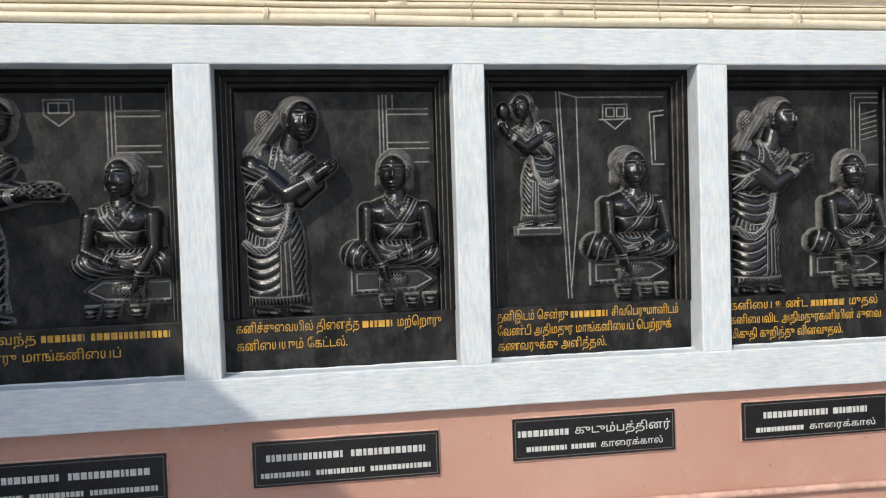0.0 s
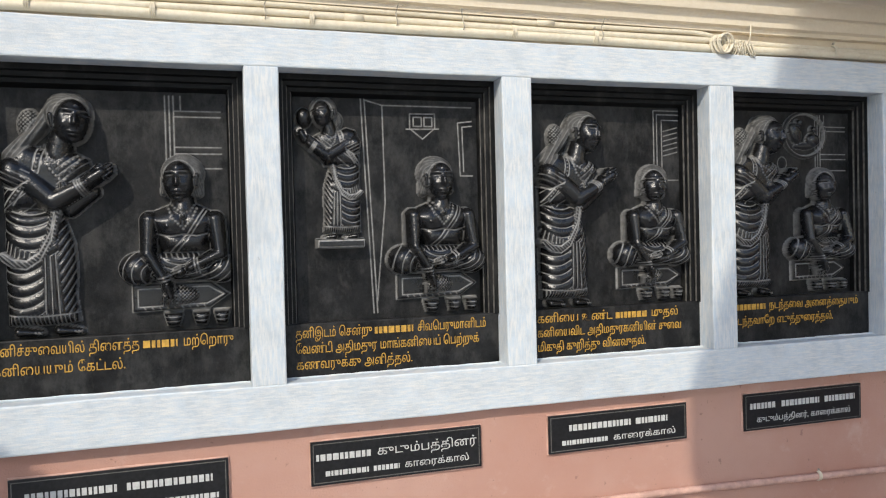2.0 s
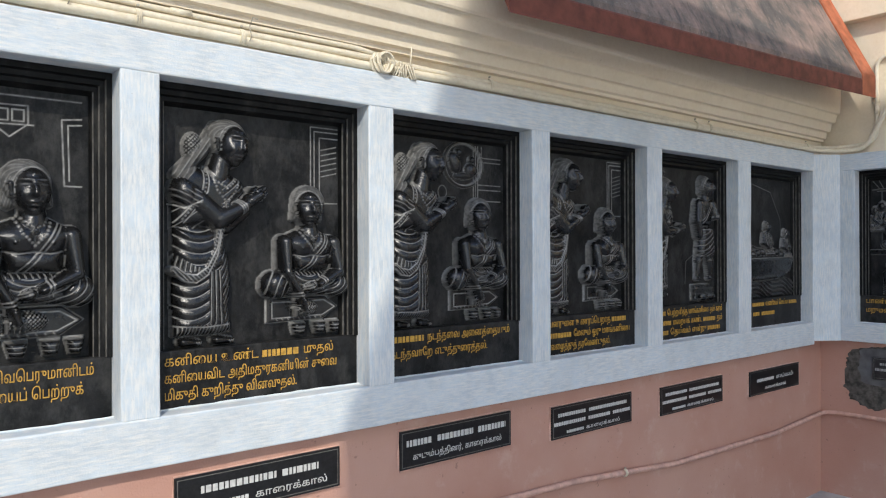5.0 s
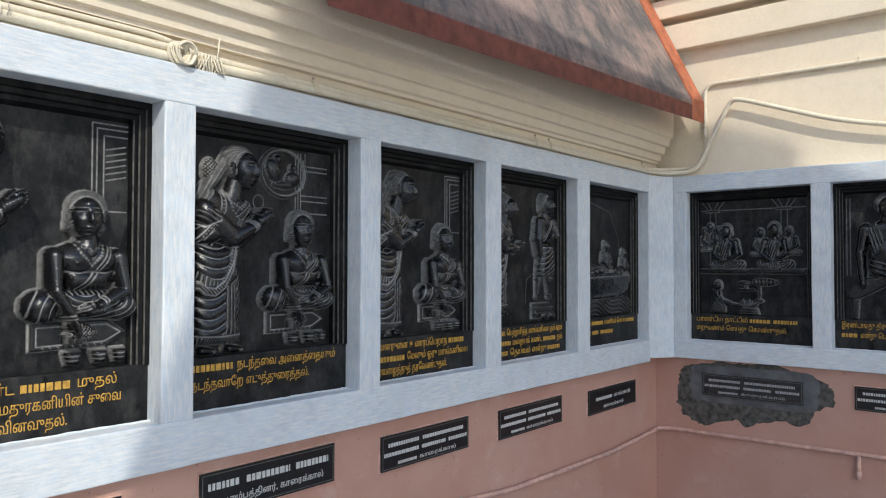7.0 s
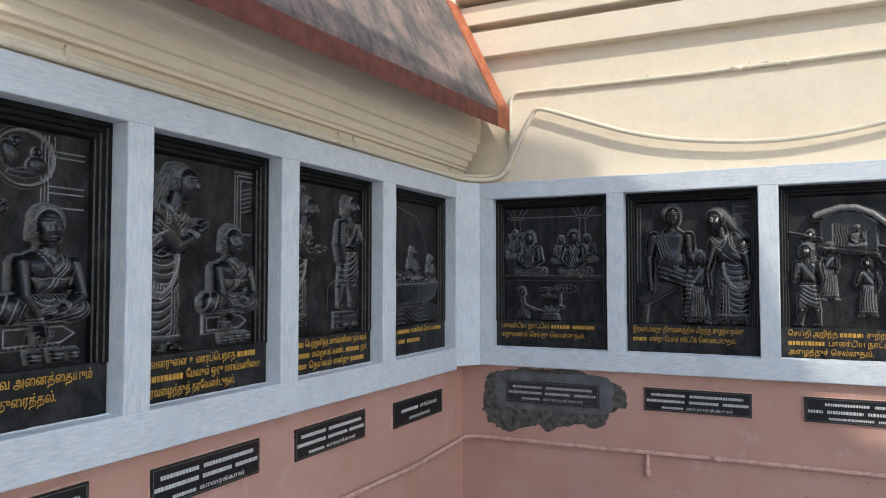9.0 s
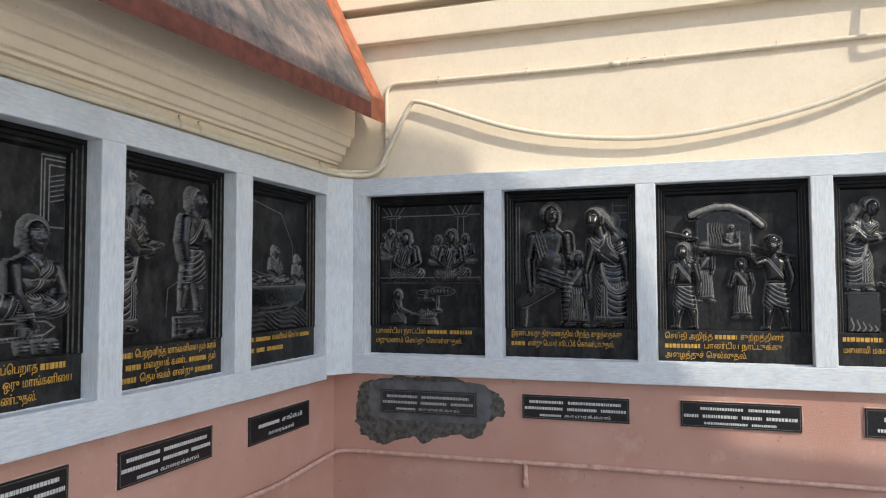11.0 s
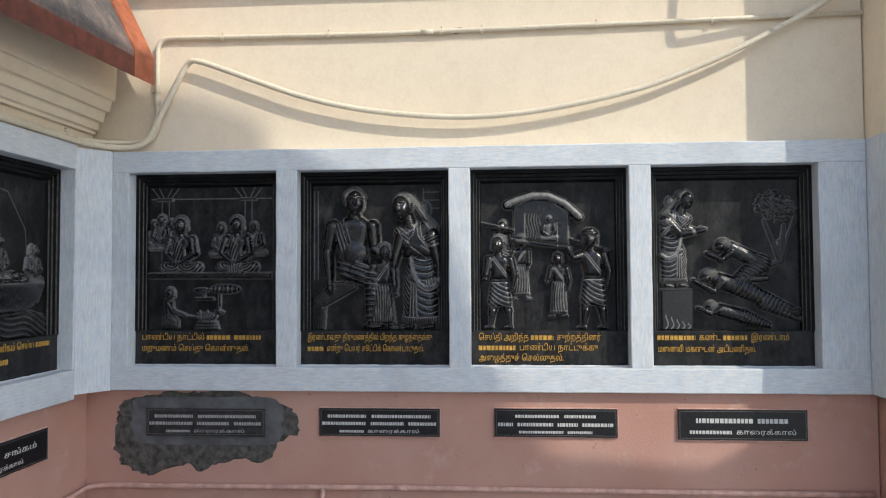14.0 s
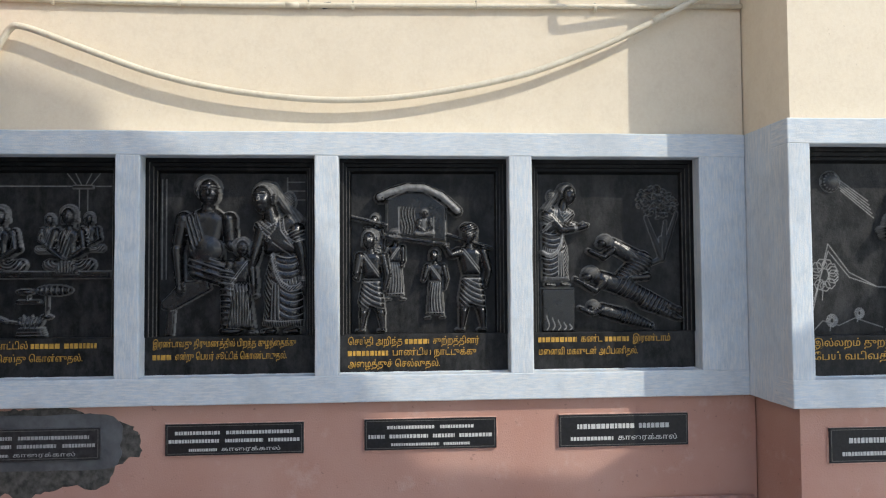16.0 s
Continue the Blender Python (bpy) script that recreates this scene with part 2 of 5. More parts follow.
wall("wall_north", WALL_A, -9.0, 0.08, "salmon pink plaster wall, blotchy and stained", "cream painted wall above the panels")
wall("wall_east", WALL_B, -0.40, JOG + 0.04, "salmon pink plaster wall with damp stains", "cream painted wall with a hanging pipe")
wall("wall_south_east", WALL_C, 0.046, 4.2, "salmon pink plaster wall of the projecting bay", "cream painted wall of the projecting bay", 0.75)


def rail_pieces(name, m, panels, x0, x1, foot=F_BOT, head=F_TOP):
    """Plaster grid round the niches: two rails and the stiles between them."""
    for z0, z1, nm in ((Z_TOP, head, "top_rail"), (foot, Z_BOT, "bottom_rail")):
        bm = bmesh.new()
        box(bm, x0, x1, 0.0, 0.149, z0, z1, 0.005)
        uneven(bm, int((x1 - x0) / 0.07), 0.0022, 0)
        ob = part("trim_" + nm, bm, FRAME_H)
        ob.matrix_world = m
        tagged(ob, "bluish white painted plaster rail, brushed along its length", "trim", kind="structure")
    ends = [x0] + [v for p in panels for v in p] + [x1]
    for a, b in zip(ends[0::2], ends[1::2]):
        if b - a < 0.01:
            continue
        bm = bmesh.new()
        box(bm, a, b, 0.0015, 0.149, Z_BOT - 0.003, Z_TOP + 0.003, 0.005)
        uneven(bm, 14, 0.0022, 2)
        ob = part("trim_stile", bm, FRAME_V)
        ob.matrix_world = m
        tagged(ob, "bluish white painted plaster stile between two stone panels", "trim", kind="structure")


rail_pieces("north", WALL_A, A_PANELS, -9.0, A_PANELS[-1][1] + 0.012, 0.961, 2.162)
rail_pieces("east", WALL_B, B_PANELS, 0.0985, JOG - 0.0015)
rail_pieces("south_east", WALL_C, C_PANELS, 0.0, 4.2)

# the corner stile, filled out on the slant
bm = bmesh.new()
cx = A_PANELS[-1][1] + 0.010
ring = [(cx, 0.0), (-0.002, -0.1), (0.127, -0.1), (0.127, 0.127), (cx, 0.127)]
prism(bm, [(x, y, F_BOT - 0.001) for x, y in ring], [(x, y, F_TOP + 0.001) for x, y in ring])
tagged(part("trim_corner", bm, FRAME_V), "bluish white plaster corner stile, filled out on the slant", "trim", kind="structure")
# the return of the projecting bay
bm = bmesh.new()
box(bm, -STEP + 0.125, 0.125, -JOG - 0.12, -JOG, F_BOT, F_TOP, 0.003)
tagged(part("trim_return", bm, FRAME_V), "bluish white plaster return of the projecting bay", "trim", kind="structure")

# stepped cornice over the north panels
bm = bmesh.new()
prof = [(0.05, 2.246), (0.020, 2.248), (0.020, 2.262), (0.004, 2.268), (0.000, 2.300), (-0.004, 2.306), (-0.022, 2.309), (-0.024, 2.316), (-0.030, 2.352), (-0.034, 2.357),
        (-0.052, 2.360), (-0.055, 2.368), (-0.064, 2.408), (-0.068, 2.413), (-0.078, 2.415), (-0.082, 2.424), (-0.086, 2.50), (-0.090, 2.62), (0.05, 2.62)]
prism(bm, [(-9.0, y, z) for y, z in prof], [(0.055, y, z) for y, z in prof])
tagged(part("trim_cornice", bm, CREAM), "cream stepped plaster cornice under the sloping roof", "trim", kind="structure")

# cornice bands high on the east wall
bm = bmesh.new()
for z0, z1, d in ((2.985, 3.155, 0.03), (3.195, 3.32, 0.0), (3.36, 3.9, -0.06)):
    box(bm, -0.35, JOG + 0.02, d, 0.11, z0, z1, 0.006)
ob = part("trim_bands", bm, CREAM)
ob.matrix_world = WALL_B
tagged(ob, "cream projecting plaster bands high on the wall", "trim", kind="structure")


# ---- sloping roof ----
def sloping_roof():
    root = thing("sloping_roof", pose(0, 0, 0), "weathered concrete sloping roof with orange painted edges", "roof", kind="structure")
    rise, run = 1.15, 0.56

    def z(x):
        return 2.475 + 0.04 * max(x, -3.0)

    def ring(x, lo, hi, y0=-0.306, y1=run):
        k = rise / run
        return [(x, y0, z(x) + lo), (x, y1, z(x) + lo + k * (y1 - y0)), (x, y1, z(x) + hi + k * (y1 - y0)), (x, y0, z(x) + hi)]

    bm = bmesh.new()
    xs = [-3.12, -0.20]
    for a, b in zip(xs, xs[1:]):
        prism(bm, ring(a, 0.085, 0.12), ring(b, 0.085, 0.12))
    part("slope", bm, ROOF, root, "grey and rust-brown weathered concrete slope")
    # fascia: the shade under the eave is painted into its colour
    bm = bmesh.new()
    for a, b in zip(xs, xs[1:]):
        prism(bm, ring(a, -0.002, 0.087, -0.310, -0.02), ring(b, -0.002, 0.087, -0.310, -0.02))
    part("fascia", bm, ORANGE_SHADED, root, "orange painted fascia with its shade put into the colour")
    bm = bmesh.new()
    prism(bm, ring(-0.20, -0.002, 0.132, -0.310), ring(-0.005, -0.002, 0.132, -0.310))
    part("verge", bm, ORANGE, root, "orange painted verge")
    return root


sloping_roof()


# ---- carved reliefs ----
class Relief:
    """A carved field: heights over a grid, and how far the chisel has bruised the stone."""

    def __init__(self, w, h, cell=0.0029):
        self.w, self.h = w, h
        self.nx, self.nz = int(w / cell) + 1, int(h / cell) + 1
        self.X, self.Z = np.meshgrid(np.linspace(0, w, self.nx), np.linspace(0, h, self.nz))
        self.H = np.zeros_like(self.X)
        self.M = np.zeros_like(self.X)
        self.D = np.zeros_like(self.X)
        self.sx, self.sz, self.k, self.f, self.lift = 0.0, 0.0, 0.001, 1.0, 0.0

    def at(self, x, z, k, f=1.0):
        """Where a figure stands, its scale and the way it faces."""
        self.sx, self.sz, self.k, self.f = x, z, k, f

    def p(self, x, z):
        return self.sx + self.f * self.k * x, self.sz + self.k * z

    def local(self):
        return (self.X - self.sx) / (self.k * self.f), (self.Z - self.sz) / self.k

    def put(self, hh, inside):
        """Lays a form over the field: what it covers is hidden, and a step gets a chiselled outline."""
        over = inside & (hh > self.H)
        core = over.copy()
        for ax in (0, 1):
            for s in (1, -1):
                core &= np.roll(over, s, ax)
        rim = over & ~core & (hh - self.H > 0.006)
        self.M = np.where(over, rim * 0.42, self.M)
        self.H = np.where(over, hh, self.H)
        self.D = np.where(over, 0, self.D)

    def ell(self, x, z, rx, rz, d, turn=0.0, base=0.0):
        lx, lz = self.local()
        c, s = math.cos(radians(turn)), math.sin(radians(turn))
        u, v = (lx - x) * c + (lz - z) * s, (lz - z) * c - (lx - x) * s
        q = (u / rx) ** 2 + (v / rz) ** 2
        inside = q < 1
        self.put((base + d * np.sqrt(np.clip(1 - q, 0, 1))) * self.k + self.lift, inside)
        return inside

    def cap(self, x0, z0, r0, x1, z1, r1, d, base=0.0):
        lx, lz = self.local()
        ax, az = x1 - x0, z1 - z0
        t = np.clip(((lx - x0) * ax + (lz - z0) * az) / (ax * ax + az * az + 1e-9), 0, 1)
        r = r0 + (r1 - r0) * t
        q = ((lx - x0 - t * ax) ** 2 + (lz - z0 - t * az) ** 2) / (r * r)
        inside = q < 1
        da, db = d if isinstance(d, tuple) else (d * r0 / max(r0, r1), d * r1 / max(r0, r1))
        self.put((base + (da + (db - da) * t) * np.sqrt(np.clip(1 - q, 0, 1))) * self.k + self.lift, inside)
        return inside

    def poly(self, pts, d, edge=18.0, keep=True):
        """A raised shape with rounded edges."""
        lx, lz = self.local()
        inside = np.zeros(lx.shape, bool)
        dist = np.full(lx.shape, 1e9)
        for (xa, za), (xb, zb) in zip(pts, pts[1:] + pts[:1]):
            cross = ((za > lz) != (zb > lz)) & (lx < (xb - xa) * (lz - za) / (zb - za + 1e-9) + xa)
            inside ^= cross
            ax, az = xb - xa, zb - za
            t = np.clip(((lx - xa) * ax + (lz - za) * az) / (ax * ax + az * az + 1e-9), 0, 1)
            dist = np.minimum(dist, np.hypot(lx - xa - t * ax, lz - za - t * az))
        q = 1 - np.clip(dist / edge, 0, 1)
        if keep:
            self.put(d * np.sqrt(np.clip(1 - q * q, 0, 1)) * self.k + self.lift, inside)
        return inside

    def line(self, pts, w=2.2, deep=2.0, pale=0.9, only=None):
        lx, lz = self.local()
        dist = np.full(lx.shape, 1e9)
        for (xa, za), (xb, zb) in zip(pts, pts[1:]):
            ax, az = xb - xa, zb - za
            t = np.clip(((lx - xa) * ax + (lz - za) * az) / (ax * ax + az * az + 1e-9), 0, 1)
            dist = np.minimum(dist, np.hypot(lx - xa - t * ax, lz - za - t * az))
        e = np.clip(1.5 - dist / max(w * 0.7, 0.0018 / self.k), 0, 1)
        if only is not None:
            e = e * only
        self.H -= e * deep * self.k
        self.M = np.maximum(self.M, e * pale)

    def folds(self, inside, field, step, d=7.0, pale=0.7, sharp=6):
        """Folds of cloth along the level lines of a field (in figure units)."""
        ph = np.cos(math.tau * field / step)
        self.H += inside * ph * d * self.k
        self.M = np.maximum(self.M, inside * np.clip(ph, 0, 1) ** (sharp * 1.6) * pale * 0.75)

    def ridges(self, inside, field, step, d=4.0, pale=0.7):
        """Rounded folds of cloth with a pale incised line between them."""
        ph = np.abs(np.cos(math.pi * field / step))
        gz, gx = np.gradient(field)
        thin = np.hypot(gx, gz) * math.pi / step
        self.H += inside * (ph - 0.62) * d * self.k
        self.M = np.maximum(self.M, inside * np.clip(1.3 - ph / np.clip(thin * 0.66, 0.12, 1.0), 0, 1) * pale)

    def strands(self, inside, field, step, d=1.2, pale=0.4):
        """Combed hair."""
        ph = np.cos(math.tau * field / step)
        self.H += inside * ph * d * self.k
        self.D = np.maximum(self.D, inside * 0.95)
        self.M = np.maximum(self.M, inside * (0.15 + pale * 0.6 * np.clip(ph, 0, 1) ** 2))

    def beads(self, pts, step=9.0, r=4.5, d=4.0):
        for (xa, za), (xb, zb) in zip(pts, pts[1:]):
            n = max(1, int(math.hypot(xb - xa, zb - za) / step))
            for i in range(n):
                x, z = xa + (xb - xa) * i / n, za + (zb - za) * i / n
                lx, lz = self.local()
                e = np.clip(1 - np.hypot(lx - x, lz - z) / max(r, 0.004 / self.k), 0, 1)
                self.H += e * d * self.k
                self.M = np.maximum(self.M, e * 0.62)

    def finish(self, seed):
        """Bruised outline round everything raised, dressing marks, softening."""
        solid = self.H > 0.004
        near = solid.copy()
        for ax in (0, 1):
            for s in (1, -1):
                near |= np.roll(solid, s, ax)
        self.M = np.maximum(self.M, (near & ~solid) * 0.5)
        self.M = np.clip(self.M, 0, 1)
        H = self.H
        H = (4 * H + np.roll(H, 1, 0) + np.roll(H, -1, 0) + np.roll(H, 1, 1) + np.roll(H, -1, 1)) / 8
        H[0], H[-1], H[:, 0], H[:, -1] = 0, 0, 0, 0
        rng = np.random.default_rng(seed)
        rough = rng.normal(size=self.X.shape) * 0.00022
        self.H = np.clip(H, -0.006, 0.118) + rough

    def mesh(self, x0, z0, y_back):
        me = bpy.data.meshes.new("relief")
        nx, nz = self.nx, self.nz
        co = np.stack([self.X + x0, y_back - self.H, self.Z + z0], -1).reshape(-1, 3).astype(np.float32)
        i = np.arange(nx * nz).reshape(nz, nx)
        quads = np.stack([i[:-1, :-1], i[:-1, 1:], i[1:, 1:], i[1:, :-1]], -1).reshape(-1, 4).astype(np.int32)
        me.vertices.add(len(co))
        me.vertices.foreach_set("co", co.ravel())
        me.loops.add(quads.size)
        me.loops.foreach_set("vertex_index", quads.ravel())
        me.polygons.add(len(quads))
        me.polygons.foreach_set("loop_start", np.arange(0, quads.size, 4, dtype=np.int32))
        me.update(calc_edges=True)
        me.polygons.foreach_set("use_smooth", np.ones(len(quads), bool))
        at = me.attributes.new("chisel", "FLOAT", "POINT")
        at.data.foreach_set("value", self.M.ravel().astype(np.float32))
        po = me.attributes.new("polish", "FLOAT", "POINT")
        po.data.foreach_set("value", (np.clip(self.H / 0.02, 0, 1) * (1 - self.D)).ravel().astype(np.float32))
        me.validate()
        return me


def face(R, x, z, r, look_to=0.25, base=18.0, hair=True, veil=False, d=58.0, tilt=0.0):
    """A head: combed hair with side locks, skull, brow, eyes, nose, lips, chin, ear."""
    k = r / 55.0
    lx, lz = R.local()
    side = 1 if look_to >= 0 else -1
    if hair:
        capped = R.ell(x - side * 8 * k, z + 20 * k, 60 * k, 57 * k, 38 * k, 0, base * 0.7)
        R.strands(capped, lx * 0.4 - side * 0.2 * lz + np.hypot(lx - x, lz - z), 5.5 * k, 1.0, 0.34)
        for s in (-1, 1) if not veil else ():
            wide = 19 * k if s == -side else 10 * k
            lock = R.cap(x + s * 43 * k, z + 10 * k, wide, x + s * 47 * k, z - 36 * k, wide * 0.95, 22 * k, base * 0.3)
            R.strands(lock, lx - x + 0.25 * s * lz, 7 * k, 1.2, 0.42)
    fx = x + side * 3 * k
    R.cap(x - side * 46 * k, z + 10 * k, 9 * k, x - side * 44 * k, z - 16 * k, 7 * k, 14 * k, base + 16 * k)
    skull = R.ell(fx, z - 4 * k, 46 * k, 62 * k, d * k, tilt, base)
    c, s = math.cos(radians(tilt)), math.sin(radians(tilt))
    u, v = ((lx - fx) * c + (lz - z) * s) / k, ((lz - z) * c - (lx - fx) * s) / k
    t = look_to * 40

    def g(cx, cz, rx, rz):
        return np.exp(-((u - cx) / rx) ** 2 - ((v - cz) / rz) ** 2)

    add = 14 * g(t * 1.1, -3, 6.5, 15) + 9 * g(t * 1.18, -15, 10, 6) + 8 * g(t, -35, 15, 4) + 7 * g(t, -43, 12, 4.5) - 6 * g(t, -39, 13, 1.8)
    add += 9 * g(t * 0.9, -58, 14, 9) - 5 * g(t, -50, 12, 4) + 5 * g(t, 37, 4.5, 4.5)
    for q in (-1, 1):
        add += 5 * g(t + q * 19, 5, 9, 4.5) - 8 * g(t + q * 20, 8, 12, 8) + 6 * g(t + q * 21, 21, 15, 4.5) + 6 * g(t + q * 27, -19, 13, 12)
        R.M = np.maximum(R.M, skull * 0.22 * (g(t + q * 19, 10, 10, 1.5) + g(t + q * 20, 21, 13, 1.5)))
    R.H += skull * add * k * R.k
    arc = [(fx + 47 * k * math.sin(a), z - 2 * k + 58 * k * math.cos(a)) for a in [-1.2 + 0.24 * i for i in range(11)]]
    R.line(arc, 1.8 * k, 1.6, 0.55)


def woman(R, x, z, k, f=1.0, gesture="pray", plinth=False):
    """A standing woman in a draped sari, palms together, held out, raised or at her side."""
    R.at(x, z, k, f)
    lx, lz = R.local()
    bx, bz = (16, 548) if gesture == "raise" else (-22, 568)
    bun = R.ell(bx, bz, 33, 45, 30)
    R.D = np.maximum(R.D, bun * 0.9)
    R.M = np.maximum(R.M, bun * 0.45 * (np.cos((lx - bx) * 0.55) * np.cos((lz - bz) * 0.55) > 0.15))
    R.line([(bx + 31 * math.cos(a), bz + 43 * math.sin(a)) for a in [i * 0.45 for i in range(15)]], 2, 1, 0.45)
    for fx in (-45, 52):
        R.cap(fx - 14, 16, 16, fx + 36, 10, 11, 44)
        for q in range(3):
            R.line([(fx + 24 + 8 * q, 12), (fx + 32 + 8 * q, 6)], 1.6, 1, 0.5)
    skirt = R.poly([(-87, 341), (-45, 352), (50, 346), (80, 250), (86, 176), (80, 106), (90, 36), (40, 28), (-87, 30), (-90, 196)], 58, 60)
    low = skirt & (lz > 62)
    seam = 6 + (200 - lz) * 0.03
    hip = low & (lz > 226 - 0.35 * (lx + 20) + 0.004 * (lx + 20) ** 2) & (lx < 46)
    R.ridges(hip, lz - 0.0062 * (lx + 22) ** 2, 31, 6, 0.75)
    thigh = low & ~hip & (lx < seam) & (lz < 214)
    R.ridges(thigh, lz - 0.0075 * (lx + 46) ** 2, 31, 6, 0.75)
    fan = low & ~hip & ~thigh & (lx < 46 + (180 - lz) * 0.10)
    R.ridges(fan, (lx - 20) / (1 + np.clip(320 - lz, 0, 400) * 0.0028), 9.5, 3.5, 0.70)
    R.ridges(low & ~hip & ~thigh & ~fan, lz - 0.011 * (lx - 26) ** 2 - 0.9 * lx, 27, 5, 0.72)
    hem = skirt & (lz <= 62)
    R.ridges(hem, lx, 10, 2, 0.6)
    R.line([(-88, 62), (0, 56), (90, 62)], 2.4, 2, 0.8, skirt)
    sash = [(-88, 226), (-62, 206), (-30, 202), (2, 224), (30, 278), (42, 340)]
    band = np.zeros_like(lx, bool)
    for (xa, za), (xb, zb) in zip(sash, sash[1:]):
        band |= R.cap(xa, za - 8, 12, xb, zb - 8, 12, 4, 58)
    R.ridges(band, lx * 0.7 + lz * 0.7, 9, 1.2, 0.55)
    for q in (3, -19):
        R.line([(a, b + q) for a, b in sash], 2.0, 1.5, 0.8)
    torso = R.poly([(-87, 470), (-74, 508), (-30, 520), (20, 500), (70, 506), (122, 478), (130, 452), (102, 400), (78, 338), (-90, 333)], 56, 50)
    R.ridges(torso & (lz < 400) & (lx < 40), lz * 0.8 - lx * 0.6, 34, 2.5, 0.6)
    R.ridges(torso & (lx > 46) & (lz > 400), lz * 0.75 - lx * 0.6, 15, 1.6, 0.5)
    if gesture != "raise":
        veil = R.cap(42, 632, 20, 2, 560, 21, (30, 34)) | R.cap(2, 560, 21, -70, 486, 22, (34, 40))
        R.strands(veil, lx * 0.8 - lz * 0.55, 12, 1.6, 0.45)
    R.cap(58, 545, 30, 46, 484, 40, (50, 54))
    face(R, 82, 580, 56, 0.62 if gesture == "raise" else 0.36, 26, True, True, 58, -6)
    R.beads([(10, 516), (28, 474), (62, 452), (96, 482), (104, 500)], 10, 5)
    R.beads([(18, 500), (32, 446), (62, 410), (88, 446), (112, 492)], 10, 5)
    R.ell(62, 404, 9, 11, 10, 0, 58)
    for q in (0, 16):
        R.line([(0 + q, 512), (-12 + q, 440), (-84 + q * 1.5, 352)], 2, 1.5, 0.75)
    R.beads([(8, 512), (-4, 440), (-72, 352)], 11, 4, 2)

    def palms_at(px, pz, turn):
        """Two palms laid together, with parted fingers."""
        c, s = math.cos(radians(turn)), math.sin(radians(turn))
        R.cap(px - 18 * c, pz - 18 * s, 24, px + 16 * c, pz + 16 * s, 22, (66, 66), 18)
        for q in range(4):
            o = 15 - 10 * q
            R.cap(px + 14 * c - o * s, pz + 14 * s + o * c, 7.5, px + (48 - 4 * abs(q - 1)) * c - o * 0.8 * s, pz + (48 - 4 * abs(q - 1)) * s + o * 0.8 * c, 5.5, (62, 54), 14)
        R.cap(px - 6 * c - 18 * s, pz - 6 * s + 18 * c, 8, px + 20 * c - 24 * s, pz + 20 * s + 24 * c, 6, (66, 60), 14)

    def bangle(px, pz, turn, half=24):
        c, s = math.cos(radians(turn)), math.sin(radians(turn))
        for q in (-7, 0, 7):
            R.line([(px + q * c - half * s, pz + q * s + half * c), (px + q * c + half * s, pz + q * s - half * c)], 2, 2, 0.75)

    if gesture == "pray":
        R.cap(70, 342, 25, 132, 388, 20, 44)
        R.cap(-48, 440, 42, 38, 362, 38, (60, 74), 8)
        R.cap(38, 362, 37, 116, 406, 24, (74, 74), 10)
        bangle(104, 400, 30)
        palms_at(144, 428, 34)
    elif gesture == "raise":
        R.cap(-30, 440, 38, 64, 382, 34, (58, 72), 8)
        R.cap(64, 382, 32, 148, 436, 21, (72, 70), 10)
        R.cap(84, 420, 22, 150, 470, 16, (46, 52), 6)
        bangle(130, 424, 34)
        palms_at(176, 470, 60)
    elif gesture == "side":
        R.cap(-54, 446, 40, -86, 330, 32, (58, 66), 8)
        R.cap(-86, 330, 31, -92, 215, 20, (66, 60), 8)
        R.ell(-92, 190, 17, 34, 54)
        R.cap(86, 446, 34, 112, 350, 27, (48, 60), 8)
        R.cap(112, 350, 26, 122, 300, 20, (60, 64), 8)
        bangle(-92, 236, 90, 22)
    else:
        R.cap(62, 404, 24, 150, 384, 17, 44)
        R.cap(-40, 440, 40, 36, 356, 36, (60, 74), 8)
        R.cap(36, 356, 34, 140, 366, 21, (74, 70), 10)
        bangle(122, 364, 6)
        palms_at(168, 376, 14)
    sleeve = R.ell(-56, 436, 40, 50, 66, 20, 10)
    R.ridges(sleeve & (lz < 446), lz + lx * 0.5, 15, 1.6, 0.5)
    R.line([(-92, 404), (-60, 392), (-18, 414)], 2.6, 2, 0.8)
    if plinth:
        R.poly([(-100, -40), (124, -40), (124, 4), (-100, 4)], 66, 6)
        R.line([(-94, -34), (118, -34), (118, -4), (-94, -4), (-94, -34)], 2, 2)


